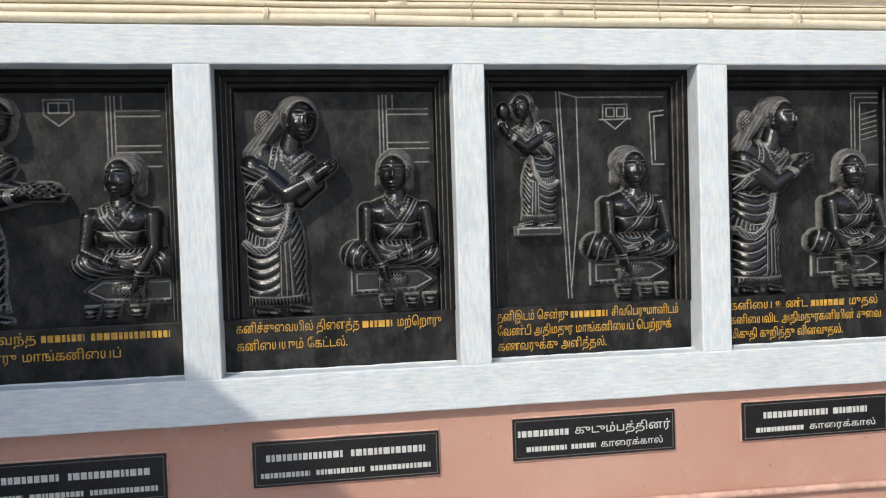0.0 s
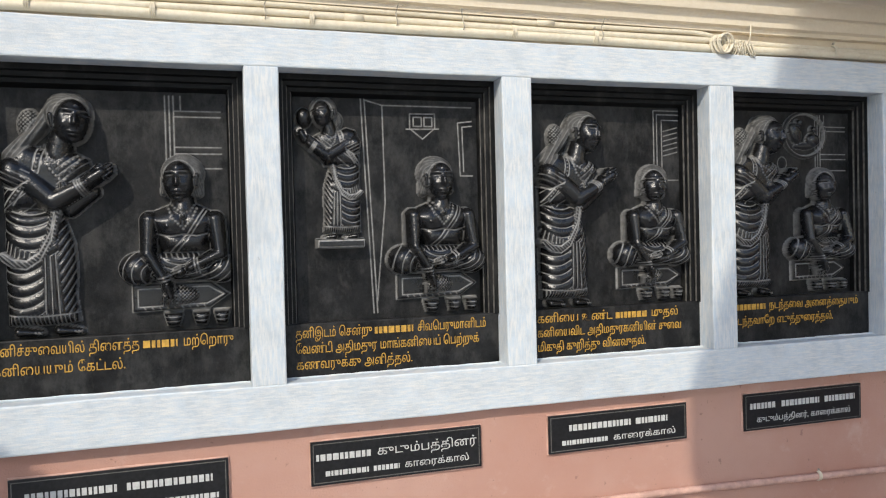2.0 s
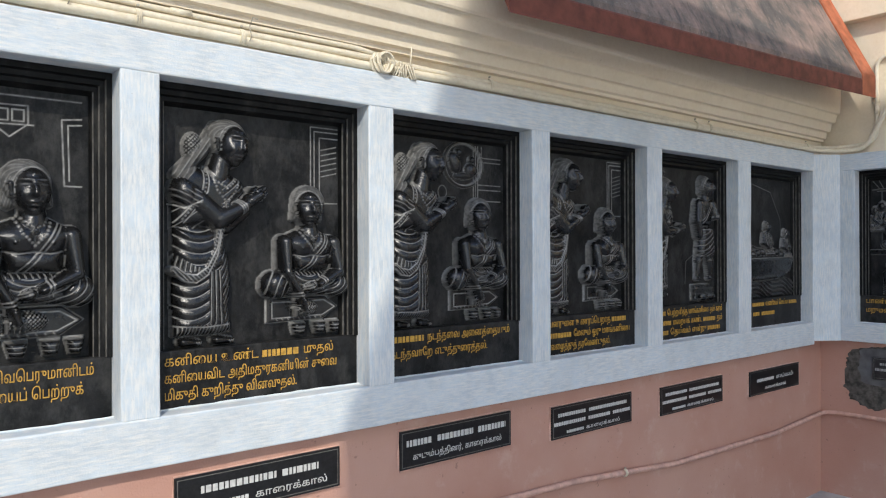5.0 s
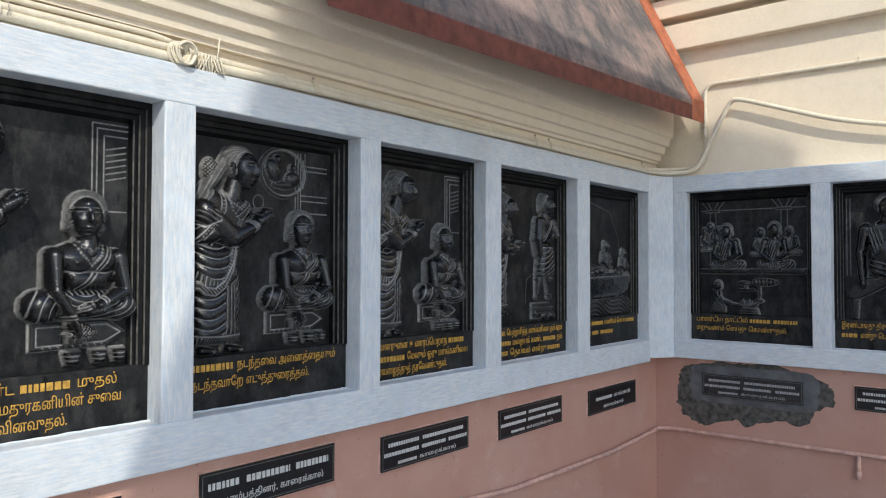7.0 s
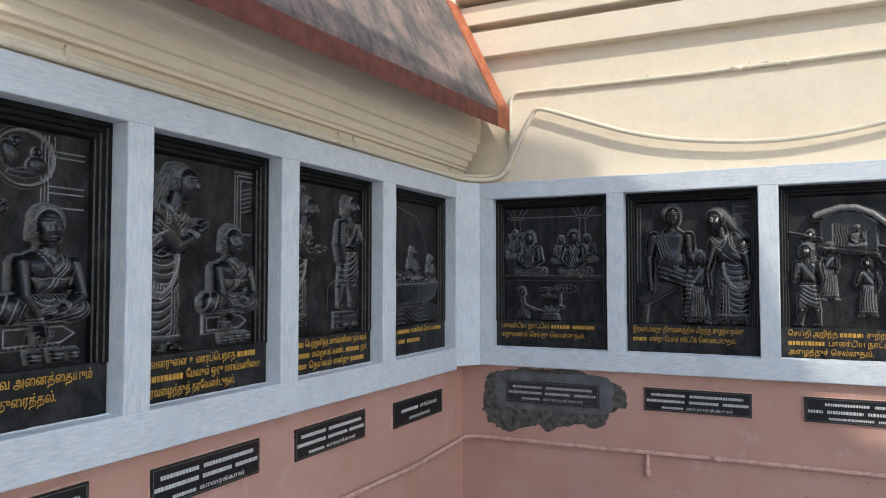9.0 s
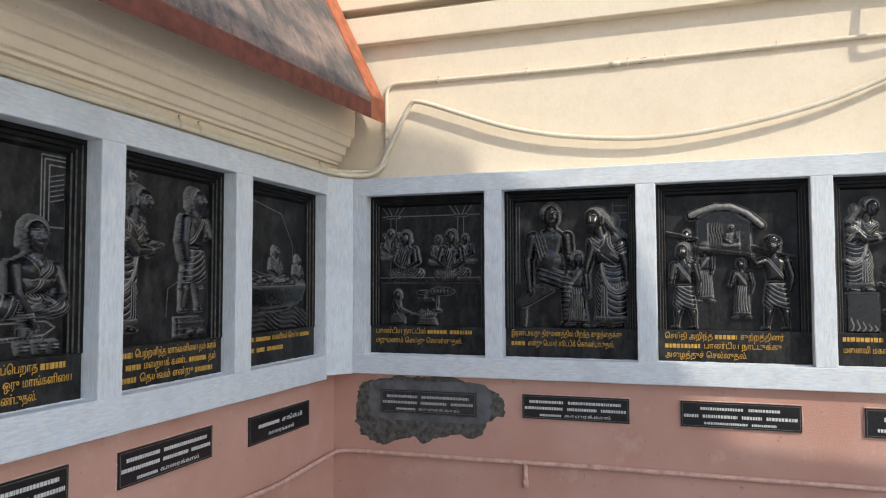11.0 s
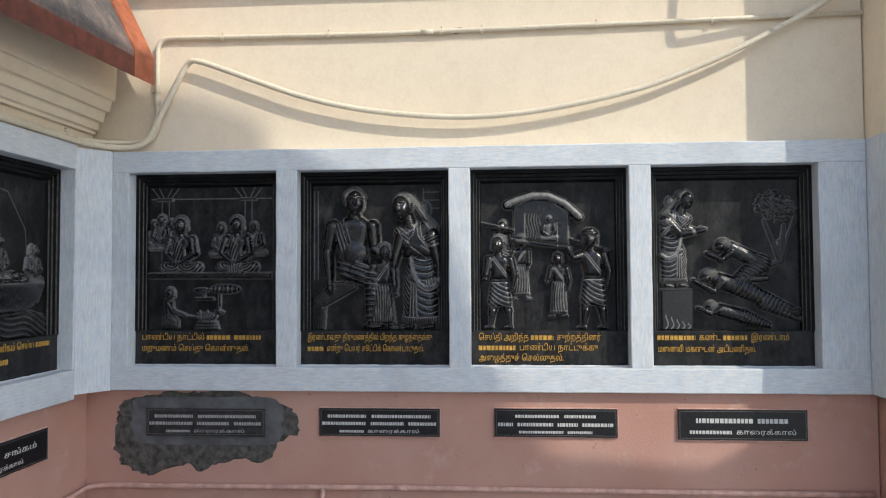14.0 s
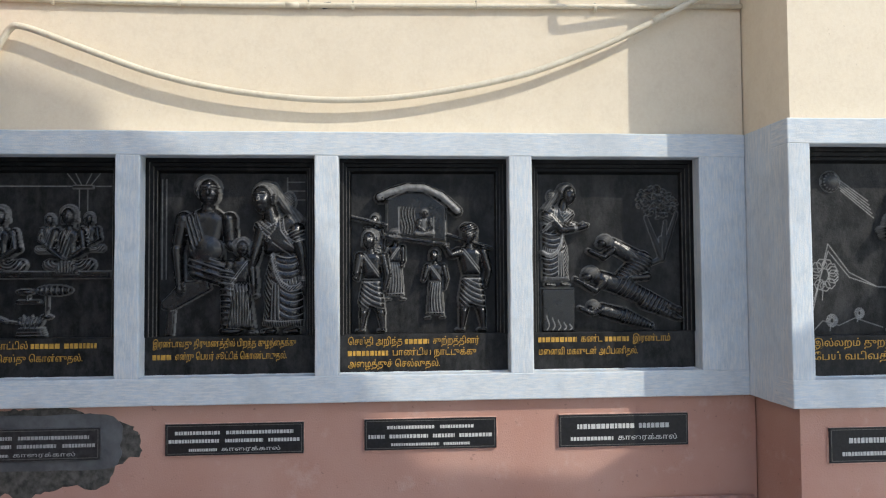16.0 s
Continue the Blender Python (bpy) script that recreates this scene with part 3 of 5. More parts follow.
def seated_man(R, x, z, k, f=1.0, board=True, cups=True, lean=0.15):
    """A bare-chested man seated on a low board, eating from a leaf."""
    R.at(x, z, k, f)
    lx, lz = R.local()
    if board:
        slab = [(-140, 46), (-140, 124), (70, 126), (122, 88), (66, 50)]
        R.poly(slab, 16, 6)
        R.line(slab + slab[:1], 2.2, 2, 0.8)
        R.line([(-124, 60), (-124, 110), (64, 112), (104, 88), (58, 64), (-124, 60)], 1.8, 1.6, 0.7)
        for i in range(9):
            R.line([(-110 + 20 * i, 60), (-104 + 20 * i, 50)], 1.6, 1.2, 0.5)
    lap = R.poly([(-100, 214), (100, 214), (116, 160), (70, 128), (-70, 128), (-112, 150)], 54, 34)
    R.ridges(lap & (lz > 196), lx * 0.9 + lz * 0.3, 13, 1.8, 0.65)
    R.ridges(lap & (lz <= 196), np.hypot(lx + 8, (lz - 214) * 1.5), 22, 2.4, 0.6)
    left = R.ell(-120, 168, 52, 47, 70, 0, 6)
    R.ridges(left, np.hypot(lx + 74, (lz - 150) * 1.05), 24, 2.4, 0.7)
    right = R.ell(98, 162, 54, 42, 66, 0, 6)
    R.ridges(right, np.hypot(lx - 40, (lz - 200) * 1.15), 18, 2.4, 0.7)
    R.poly([(-108, 298), (-92, 322), (-35, 346), (40, 346), (88, 322), (106, 298), (84, 258), (66, 204), (-58, 204), (-76, 258)], 56, 44)

    def g(cx, cz, rx, rz):
        return np.exp(-((lx - cx) / rx) ** 2 - ((lz - cz) / rz) ** 2)

    R.H += (R.H > 0.02) * k * (12 * (g(-36, 292, 34, 24) + g(36, 292, 34, 24)) - 5 * g(0, 290, 7, 40) - 6 * g(0, 258, 70, 6) + 8 * g(0, 230, 42, 18))
    for s in (-1, 1):
        R.ell(s * 40, 284, 5, 5, 5, 0, 66)
    R.line([(-64, 262), (-32, 256), (2, 262), (36, 256), (64, 262)], 1.8, 2, 0.5)
    R.line([(58, 334), (12, 262), (-34, 212)], 2.2, 1.6, 0.6)
    R.line([(64, 326), (24, 262), (-20, 208)], 2.0, 1.4, 0.5)
    R.cap(2, 362, 32, 2, 330, 38, 56, 4)
    R.beads([(-40, 342), (-24, 304), (2, 276), (26, 304), (42, 342)], 9, 5)
    R.beads([(-32, 350), (-14, 326), (4, 318), (22, 326), (36, 350)], 9, 4.5)
    R.ell(3, 312, 8, 9, 8, 0, 62)
    face(R, -4, 414, 53, lean, 26)
    R.cap(-88, 300, 29, -92, 208, 24, (56, 72), 8)
    R.cap(-92, 208, 24, -48, 134, 17, (72, 80), 10)
    R.cap(-44, 118, 19, -36, 88, 15, (76, 70), 10)
    for q in range(4):
        R.cap(-52 + 10 * q, 92, 6, -54 + 11 * q, 66, 4.5, (62, 52), 10)
    R.cap(86, 300, 29, 96, 208, 24, (56, 72), 8)
    R.cap(96, 206, 24, 16, 168, 17, (72, 82), 10)
    R.ell(-10, 158, 26, 18, 74, 20, 12)
    for q in range(3):
        R.line([(-34, 150 + 8 * q), (-8, 160 + 8 * q)], 1.6, 2, 0.4)
    for q in (0, 9):
        R.line([(26 + q, 196 - q * 0.2), (34 + q, 152)], 2, 2, 0.7)
        R.line([(-72 + q * 0.6, 138 - q), (-34 + q * 0.6, 148 - q)], 2, 2, 0.7)
    if cups:
        food = R.ell(-10, 90, 50, 28, 46)
        R.M = np.maximum(R.M, food * 0.5 * (np.cos(lx * 0.62) * np.cos(lz * 0.62) > 0.2))
        R.cap(-44, 118, 17, -36, 92, 14, (80, 74), 14)
        for cx, w in ((-32, 27), (42, 25), (98, 23)):
            cup = R.poly([(cx - w, 46), (cx + w, 46), (cx + w * 0.92, 30), (cx + w * 0.62, 2), (cx - w * 0.62, 2), (cx - w * 0.92, 30)], 42, 18)
            R.ridges(cup, lz, 12, 1.8, 0.5)
            R.line([(cx - w, 46), (cx + w, 46)], 2.4, 1, 0.7)


def lotus_sitter(R, x, z, k, f=1.0, hand="lap"):
    """A small cross-legged figure."""
    R.at(x, z, k, f)
    lx, lz = R.local()
    for s in (-1, 1):
        leg = R.cap(s * 128, 44, 44, 10, 34, 36, 62, 6)
        R.ridges(leg, np.hypot(lx - s * 60, (lz - 80) * 1.2), 24, 4, 0.6)
    body = R.poly([(-92, 260), (-30, 290), (30, 290), (92, 260), (66, 180), (70, 60), (-70, 60), (-66, 180)], 60, 46)
    R.ridges(body & (lx < 20), lx - lz * 0.35, 24, 2, 0.5)
    R.cap(0, 320, 30, 0, 280, 34, 54)
    face(R, 0, 366, 56, 0.1 * f, 28)
    for s in (-1, 1):
        R.cap(s * 84, 256, 34, s * 108, 150, 28, (56, 72), 8)
        R.cap(s * 108, 150, 28, s * 22, 84, 19, (72, 84), 10)
    R.ell(0, 78, 38, 20, 84, 0, 10)
    R.beads([(-30, 282), (0, 216), (30, 282)], 12, 6)


def walker(R, x, z, k, f=1.0, lean=0.0, arm=(70, 300), robe="short"):
    """A standing or striding figure in a wrapped cloth."""
    R.at(x, z, k, f)
    lx, lz = R.local()
    if robe == "short":
        R.cap(-22, 240, 42, -58, 120, 31, 52)
        R.cap(-58, 120, 30, -70, 22, 17, 48)
        R.cap(20, 240, 42, 48, 120, 31, 56, 6)
        R.cap(48, 120, 30, 60, 22, 17, 52, 6)
        cloth = R.poly([(-60, 330), (60, 330), (84, 190), (74, 140), (10, 150), (-80, 130), (-84, 190)], 64, 34)
        R.ridges(cloth & (lz < 312), lz * 0.8 - lx * 0.45 - 0.003 * lx ** 2, 25, 4, 0.65)
        R.line([(-62, 312), (62, 312)], 3, 2, 0.7)
    else:
        cloth = R.poly([(-62, 340), (62, 340), (84, 40), (-80, 36)], 58, 40)
        R.ridges(cloth, lx / (1 + (340 - lz) * 0.0012) + 0.0006 * (lz - 180) ** 2, 20, 4, 0.55)
        R.line([(-80, 60), (84, 64)], 3, 2)
    R.poly([(-80 + lean, 468), (-36 + lean, 502), (44 + lean, 502), (84 + lean, 466), (56, 330), (-56, 330)], 60, 46)
    R.line([(60 + lean, 490), (-50, 340)], 3, 2, 0.6)
    R.line([(44 + lean, 490), (-58, 352)], 3, 2, 0.5)
    R.cap(6 + lean, 530, 28, 4 + lean, 490, 34, 52)
    face(R, 10 + lean * 1.2, 572, 52, 0.25, 26)
    R.cap(-72 + lean, 466, 34, -98, 360, 28, (56, 64), 8)
    R.cap(-98, 360, 28, -80, 270, 19, (64, 58), 8)
    mx, mz = (76 + arm[0]) / 2 + 20, (462 + arm[1]) / 2 - 30
    R.cap(70 + lean, 466, 34, mx, mz, 27, (56, 76), 8)
    R.cap(mx, mz, 27, arm[0] + 26, arm[1], 17, 78, 10)
    R.ell(arm[0] + 34, arm[1] + 4, 22, 16, 76, 20, 10)
    for fx in (-62, 68):
        R.cap(fx - 14, 14, 15, fx + 24, 9, 10, 46)


def lying(R):
    """A kneeling woman, a man and a girl, all bowed to the ground."""
    R.at(0, 0, 0.00112)
    lx, lz = R.local()

    def head(x, z, r):
        hair = R.ell(x, z, r * 1.0, r * 0.78, 34, 12)
        R.strands(hair, lx * 0.5 + lz, 8, 1.2, 0.3)
        R.ell(x - r * 0.45, z - r * 0.42, r * 0.72, r * 0.6, 46)
        R.cap(x - r * 0.7, z - r * 0.4, 5, x - r * 0.95, z - r * 0.5, 6, 46)

    def arm(pts, r0, r1):
        for i, (p, q) in enumerate(zip(pts, pts[1:])):
            R.cap(*p, r0 + (r1 - r0) * i / 2, *q, r0 + (r1 - r0) * (i + 1) / 2, 50)

    R.cap(305, 350, 32, 420, 288, 38, 40)
    th = R.cap(425, 282, 46, 345, 224, 32, 56)
    R.folds(th, lx * 0.5 + lz * 0.9, 15, 3, 0.4, 8)
    R.cap(345, 216, 20, 448, 222, 18, 44)
    R.line([(320, 372), (400, 300)], 2, 2, 0.4)
    head(272, 370, 33)
    arm([(300, 330), (262, 300), (205, 326)], 20, 12)
    R.cap(255, 212, 37, 350, 180, 40, 44)
    hip = R.cap(350, 180, 43, 450, 128, 34, 48)
    legs = R.cap(440, 140, 32, 560, 92, 14, 42) | R.cap(430, 116, 30, 572, 52, 14, 46)
    R.folds((hip | legs) & (lx < 540), lx * 0.75 - lz * 0.5, 16, 3, 0.4, 8)
    R.ell(582, 88, 22, 10, 34, -25)
    R.ell(590, 46, 22, 11, 36, -25)
    head(212, 238, 37)
    arm([(262, 202), (226, 168), (148, 212)], 24, 13)
    body = R.cap(258, 88, 30, 350, 62, 32, 48)
    legs = R.cap(350, 62, 34, 462, 22, 15, 50)
    R.folds(legs, lx * 0.8 - lz * 0.4, 13, 2.5, 0.4, 8)
    head(220, 106, 28)
    arm([(246, 88), (212, 74), (164, 96)], 17, 10)


def doorway(R, x0, x1, z0, z1, n=3):
    """Engraved door posts and lintels."""
    R.at(0, 0, 0.001)
    for i in range(n):
        R.line([(x0 + i * 12, z0), (x0 + i * 12, z1)], 1.6, 1.5, 0.7)
    for j in (0.12, 0.30, 0.38, 0.75, 0.82):
        z = z0 + (z1 - z0) * j
        R.line([(x0 + 24, z), (x1, z)], 1.6, 1.5, 0.6)
    R.line([(x0 + 44, z0 + (z1 - z0) * 0.82), (x0 + 44, z1)], 1.6, 1.5, 0.6)


def scene_pair(R, variant):
    """A woman stands before her seated husband."""
    k = 0.00106 * R.h / 0.715
    if variant in (3, 5):
        R.at(0, 0, 0.001)
        w, h = R.w * 1000, R.h * 1000
        for q in (0, 14, 34):
            R.line([(w * 0.995, h * 0.985 - q), (w * 0.82 + q, h * 0.985 - q), (w * 0.82 + q, h * 0.63 + q * 0.6)], 1.8, 1.6, 0.7)
        for q in range(6):
            R.line([(w * 0.82 + 40, h * 0.88 - q * 18), (w * 0.985, h * 0.90 - q * 18)], 1.6, 1.2, 0.5)
        R.line([(w * 0.82, h * 0.63), (w * 0.99, h * 0.63)], 1.8, 1.6, 0.6)
    elif variant != 2:
        doorway(R, R.w * 1000 * 0.72, R.w * 1000 * 0.97, R.h * 640, R.h * 985)
    if variant == 1:
        woman(R, 0.120, 0.006, k)
        seated_man(R, R.w - 0.135, 0.012, k, 1, True, True, -0.12)
    if variant == 3:
        woman(R, 0.108, 0.006, k * 0.985)
        seated_man(R, R.w - 0.132, 0.012, k * 0.955, 1, True, True, -0.14)
    if variant == 4:
        woman(R, 0.093, 0.006, k * 0.99)
        seated_man(R, R.w - 0.16, 0.012, k * 0.94, 1, True, True, -0.1)
        R.at(R.w * 0.62, R.h * 0.875, 0.001)
        lx, lz = R.local()
        ring = np.hypot(lx / 1.15, lz)
        R.H = np.maximum(R.H, ((ring < 92) & (ring > 80)) * 0.014)
        R.M = np.maximum(R.M, ((ring < 84) & (ring > 79)) * 0.5)
        R.ell(-45, 5, 30, 45, 26, 25)
        R.ell(-30, 45, 16, 18, 28)
        R.ell(40, -20, 34, 30, 26)
        R.ell(38, 20, 15, 17, 28)
        R.ell(0, -45, 50, 14, 18)
        R.at(R.w * 0.45, R.h * 0.72, 0.001)
        a = [(22 * math.cos(i * 0.6), 26 * math.sin(i * 0.6)) for i in range(12)]
        R.line(a, 1.5, 1.2, 0.5)
    if variant == 5:
        woman(R, 0.080, 0.006, k * 0.99)
        seated_man(R, R.w - 0.152, 0.012, k * 0.92, 1, True, True, -0.05)
    if variant == 0:
        woman(R, 0.06, 0.012, k, 1, "offer")
        R.at(0.06, 0.012, k)
        R.poly([(130, 372), (262, 372), (244, 350), (150, 350)], 60, 10)
        fruit = R.ell(196, 384, 52, 26, 56)
        R.folds(fruit, R.local()[0] * 0.7 + R.local()[1] * 0.7, 13, 3, 0.5, 3)
        R.folds(fruit, R.local()[0] * 0.7 - R.local()[1] * 0.7, 13, 3, 0.3, 3)
        seated_man(R, R.w - 0.135, 0.012, k, -1, True, True, 0.3)
        R.at(0, 0, 0.001)
        ww, hh = R.w * 500, R.h * 1000
        R.line([(ww - 44, hh - 20), (ww + 44, hh - 20), (ww + 44, hh - 66), (ww, hh - 100), (ww - 44, hh - 66), (ww - 44, hh - 20)], 1.8, 1.6, 0.6)
        R.line([(ww - 30, hh - 30), (ww + 30, hh - 30), (ww + 30, hh - 60), (ww - 30, hh - 60), (ww - 30, hh - 30)], 1.8, 1.6, 0.6)
        R.line([(ww, hh - 30), (ww, hh - 60)], 1.8, 1.6, 0.6)
    if variant == 2:
        w = R.w * 1000
        woman(R, 0.148, 0.262, k * 0.65, -1, "raise", True)
        R.at(0, 0, 0.001)
        R.ell(34, 648, 27, 34, 34)
        h = R.h * 1000
        for pts in ([(w * 0.355, h), (w * 0.40, 20)], [(w * 0.375, h), (w * 0.42, 20)], [(w * 0.47, h - 20), (w * 0.475, 380), (w * 0.42, 60)],
                    [(w * 0.375, h - 4), (w * 0.47, h - 20), (w * 0.97, h - 20)], [(w * 0.97, h - 66), (w * 0.89, h - 72), (w * 0.90, h - 250), (w * 0.97, h - 250)],
                    [(w * 0.97, h - 82), (w * 0.915, h - 86), (w * 0.92, h - 236)],
                    [(w * 0.62, h - 46), (w * 0.76, h - 44), (w * 0.76, h - 92), (w * 0.69, h - 128), (w * 0.62, h - 94), (w * 0.62, h - 46)],
                    [(w * 0.64, h - 56), (w * 0.685, h - 56), (w * 0.685, h - 86), (w * 0.64, h - 86), (w * 0.64, h - 56)],
                    [(w * 0.70, h - 56), (w * 0.745, h - 56), (w * 0.745, h - 86), (w * 0.70, h - 86), (w * 0.70, h - 56)],
                    [(w * 0.60, h - 96), (w * 0.78, h - 94)]):
            R.line(pts, 1.8, 1.6, 0.75)
        seated_man(R, R.w - 0.145, 0.012, k, 1, True, True, 0.0)


def scene_mango(R):
    """She reaches out to a hanging bough; he stands on a low block."""
    woman(R, 0.055, 0.055, 0.00092, 1, "offer")
    walker(R, R.w - 0.14, 0.125, 0.00088, 1, 0, (40, 380), "short")
    R.at(R.w - 0.14, 0.0, 0.001)
    R.poly([(-110, 20), (70, 20), (70, 105), (-110, 105)], 34, 8)
    R.folds(R.poly([(-110, 20), (70, 20), (70, 105), (-110, 105)], 34, 8), R.local()[1], 28, 2, 0.4, 6)
    for x in (-20, 50):
        R.ell(x, 40, 42, 26, 52)
    R.line([(-150, 110), (-140, 230), (-60, 270)], 1.6, 1.2, 0.4)
    R.at(0, 0, 0.001)
    for i in range(6):
        R.ell(120 + i * 14, 690 - i * 46, 16, 26, 20, 20)
        R.line([(104 + i * 14, 700 - i * 46), (136 + i * 14, 680 - i * 46)], 1.5, 1.2, 0.5)
    R.ell(212, 400, 34, 42, 36)


def scene_boat(R):
    """Merchants in a laden boat under a great sail."""
    w = R.w * 1000
    R.at(0, 0, 0.001)
    lx, lz = R.local()
    sail = [(w * 0.12, 700), (w * 0.62, 640), (w * 0.80, 480), (w * 0.82, 330)]
    R.line(sail, 2, 2, 0.5)
    R.line([(w * 0.12, 700), (w * 0.05, 420), (w * 0.02, 330)], 4, 2, 0.5)
    R.cap(w * 0.16, 720, 7, w * 0.02, 300, 7, 18)
    R.cap(w * 0.02, 340, 10, w * 0.75, 240, 8, 20)
    hull = R.poly([(10, 250), (w * 0.96, 262), (w * 0.88, 150), (w * 0.74, 112), (w * 0.2, 100), (10, 120)], 52, 40)
    R.line([(10, 236), (w * 0.96, 246)], 2.4, 2, 0.5)
    for i in range(9):
        R.ell(40 + i * w * 0.085, 268 + 8 * math.sin(i * 2.1), 30, 26, 44)
    wave = R.poly([(0, 0), (w, 0), (w, 100), (w * 0.8, 128), (w * 0.5, 100), (w * 0.2, 112), (0, 100)], 16, 12)
    R.folds(wave, lz + 16 * np.sin(lx / 48.0) + lx * 0.25, 26, 5, 0.4, 5)
    lotus_sitter(R, R.w * 0.50, 0.262, 0.00045)
    lotus_sitter(R, R.w * 0.86, 0.245, 0.00040)


def scene_wedding(R):
    """Two garlanded couples on a bench; a priest tends the fire below."""
    w = R.w * 1000
    R.at(0, 0, 0.001)
    R.poly([(0, 258), (w, 258), (w, 290), (0, 290)], 34, 8)
    R.line([(10, 660), (w - 10, 660)], 1.6, 1.4, 0.6)
    for c in (0.13, 0.80):
        R.poly([(w * c - 44, 648), (w * c + 44, 648), (w * c + 44, 664), (w * c - 44, 664)], 16, 4)
        for s in (-1, 1):
            R.line([(w * c + s * 8, 664), (w * c + s * 34, 716)], 1.6, 1.4, 0.6)
            R.line([(w * c + s * 30, 664), (w * c + s * 70, 716)], 1.6, 1.4, 0.6)
            R.line([(w * c + s * 18, 648), (w * c + s * 18, 300)], 1.6, 1.4, 0.5)
    for x, z, k in ((0.05, 0.40, 0.00036), (0.19, 0.395, 0.00038), (0.11, 0.41, 0.00040), (0.59, 0.365, 0.00040), (0.85, 0.37, 0.00040)):
        lotus_sitter(R, x * R.w, z, k)
    lotus_sitter(R, 0.27 * R.w, 0.286, 0.00066)
    lotus_sitter(R, 0.72 * R.w, 0.286, 0.00066)
    R.at(0.72 * R.w, 0.286, 0.001)
    lx, lz = R.local()
    fan = R.poly([(-30, 50), (30, 50), (54, -16), (-54, -16)], 64, 12)
    R.folds(fan, lx * (1 + (50 - lz) * 0.006), 15, 4, 0.5, 5)
    R.at(0.16 * R.w, 0.012, 0.00052)
    lx, lz = R.local()
    R.folds(R.poly([(-60, 0), (120, 0), (120, 70), (60, 150), (-60, 120)], 62, 30), lz + lx * 0.4, 22, 4, 0.4, 5)
    R.cap(0, 240, 62, 10, 120, 60, 60)
    face(R, 30, 330, 50, 0.5, 24)
    R.cap(20, 240, 30, 60, 160, 26, 74)
    R.cap(60, 160, 26, 180, 120, 18, 76)
    R.cap(180, 120, 9, 320, 100, 12, 60)
    R.at(0, 0, 0.001)
    R.folds(R.poly([(w * 0.38, 5), (w * 0.58, 5), (w * 0.56, 48), (w * 0.40, 48)], 40, 8), R.local()[1], 15, 2, 0.5, 5)
    for i in range(7):
        R.ell(w * (0.41 + i * 0.022), 66, 9, 26 + 10 * (i % 2), 34, (i - 3) * -9)
    R.ell(w * 0.43, 200, 44, 14, 30)
    R.poly([(w * 0.37, 148), (w * 0.55, 148), (w * 0.53, 166), (w * 0.38, 166)], 26, 6)
    R.cap(w * 0.45, 160, 10, w * 0.45, 196, 8, 24)
    fruit = R.ell(w * 0.62, 206, 82, 26, 40)
    R.folds(fruit, R.local()[0], 22, 5, 0.4, 3)
    R.cap(w * 0.57, 190, 12, w * 0.57, 96, 10, 26)
    R.ell(w * 0.57, 92, 30, 12, 26)


def scene_family(R):
    """A man on a bench, a girl before him, a woman in a sari beside them."""
    w = R.w * 1000
    R.at(0, 0, 0.001)
    R.poly([(10, 150), (10, 120), (60, 110), (w * 0.36, 205), (w * 0.34, 250), (w * 0.15, 240)], 26, 12)
    R.poly([(30, 0), (66, 0), (74, 120), (36, 120)], 24, 8)
    for x in (10, 28):
        R.line([(x, 250), (x, 690)], 1.6, 1.4, 0.45)
    R.line([(w * 0.87, 500), (w * 0.87, 700)], 1.6, 1.2, 0.4)
    for z in (520, 600, 640, 680):
        R.line([(w * 0.87, z), (w * 0.99, z)], 1.6, 1.2, 0.4)
    woman(R, R.w * 0.845, 0.006, 0.00103, -1, "side")
    R.at(R.w * 0.32, 0.0, 0.00100)
    lx, lz = R.local()
    R.cap(30, 300, 60, 108, 250, 54, 84)
    shin = R.cap(108, 250, 50, 92, 60, 30, 76)
    R.folds(shin, lz + 0.004 * (lx - 90) ** 2, 26, 5, 0.4, 6)
    R.ell(110, 24, 56, 18, 60)
    th = R.cap(-20, 305, 66, 120, 262, 54, 70)
    R.folds(th, lz * 0.9 + lx * 0.3, 26, 5, 0.4, 6)
    R.poly([(-92, 520), (-30, 560), (50, 560), (104, 520), (80, 420), (84, 300), (-70, 300), (-70, 420)], 60, 50)
    R.ell(8, 380, 74, 66, 34, 0, 42)
    robe = R.poly([(-92, 520), (-40, 556), (0, 440), (-60, 340)], 66, 20)
    R.folds(robe, lx + lz * 0.3, 18, 4, 0.45, 6)
    R.cap(12, 590, 32, 10, 555, 36, 56)
    face(R, 14, 632, 56, 0.15, 26, True, True)
    R.cap(-94, 510, 40, -120, 380, 32, 70)
    R.cap(-120, 380, 31, -112, 230, 22, 66)
    R.ell(-106, 206, 22, 34, 60)
    R.cap(100, 510, 38, 110, 400, 32, 66)
    R.cap(110, 400, 30, 190, 360, 22, 74)
    R.lift = 0.026
    walker(R, R.w * 0.565, 0.008, 0.00066, 1, 0, (60, 250), "long")
    R.at(R.w * 0.565, 0.008, 0.00066)
    lx, lz = R.local()
    R.folds(R.poly([(-60, 300), (60, 300), (92, 40), (-96, 40)], 58, 26), lx * (1 + (300 - lz) * 0.001), 20, 4, 0.6, 9)
    R.lift = 0.0


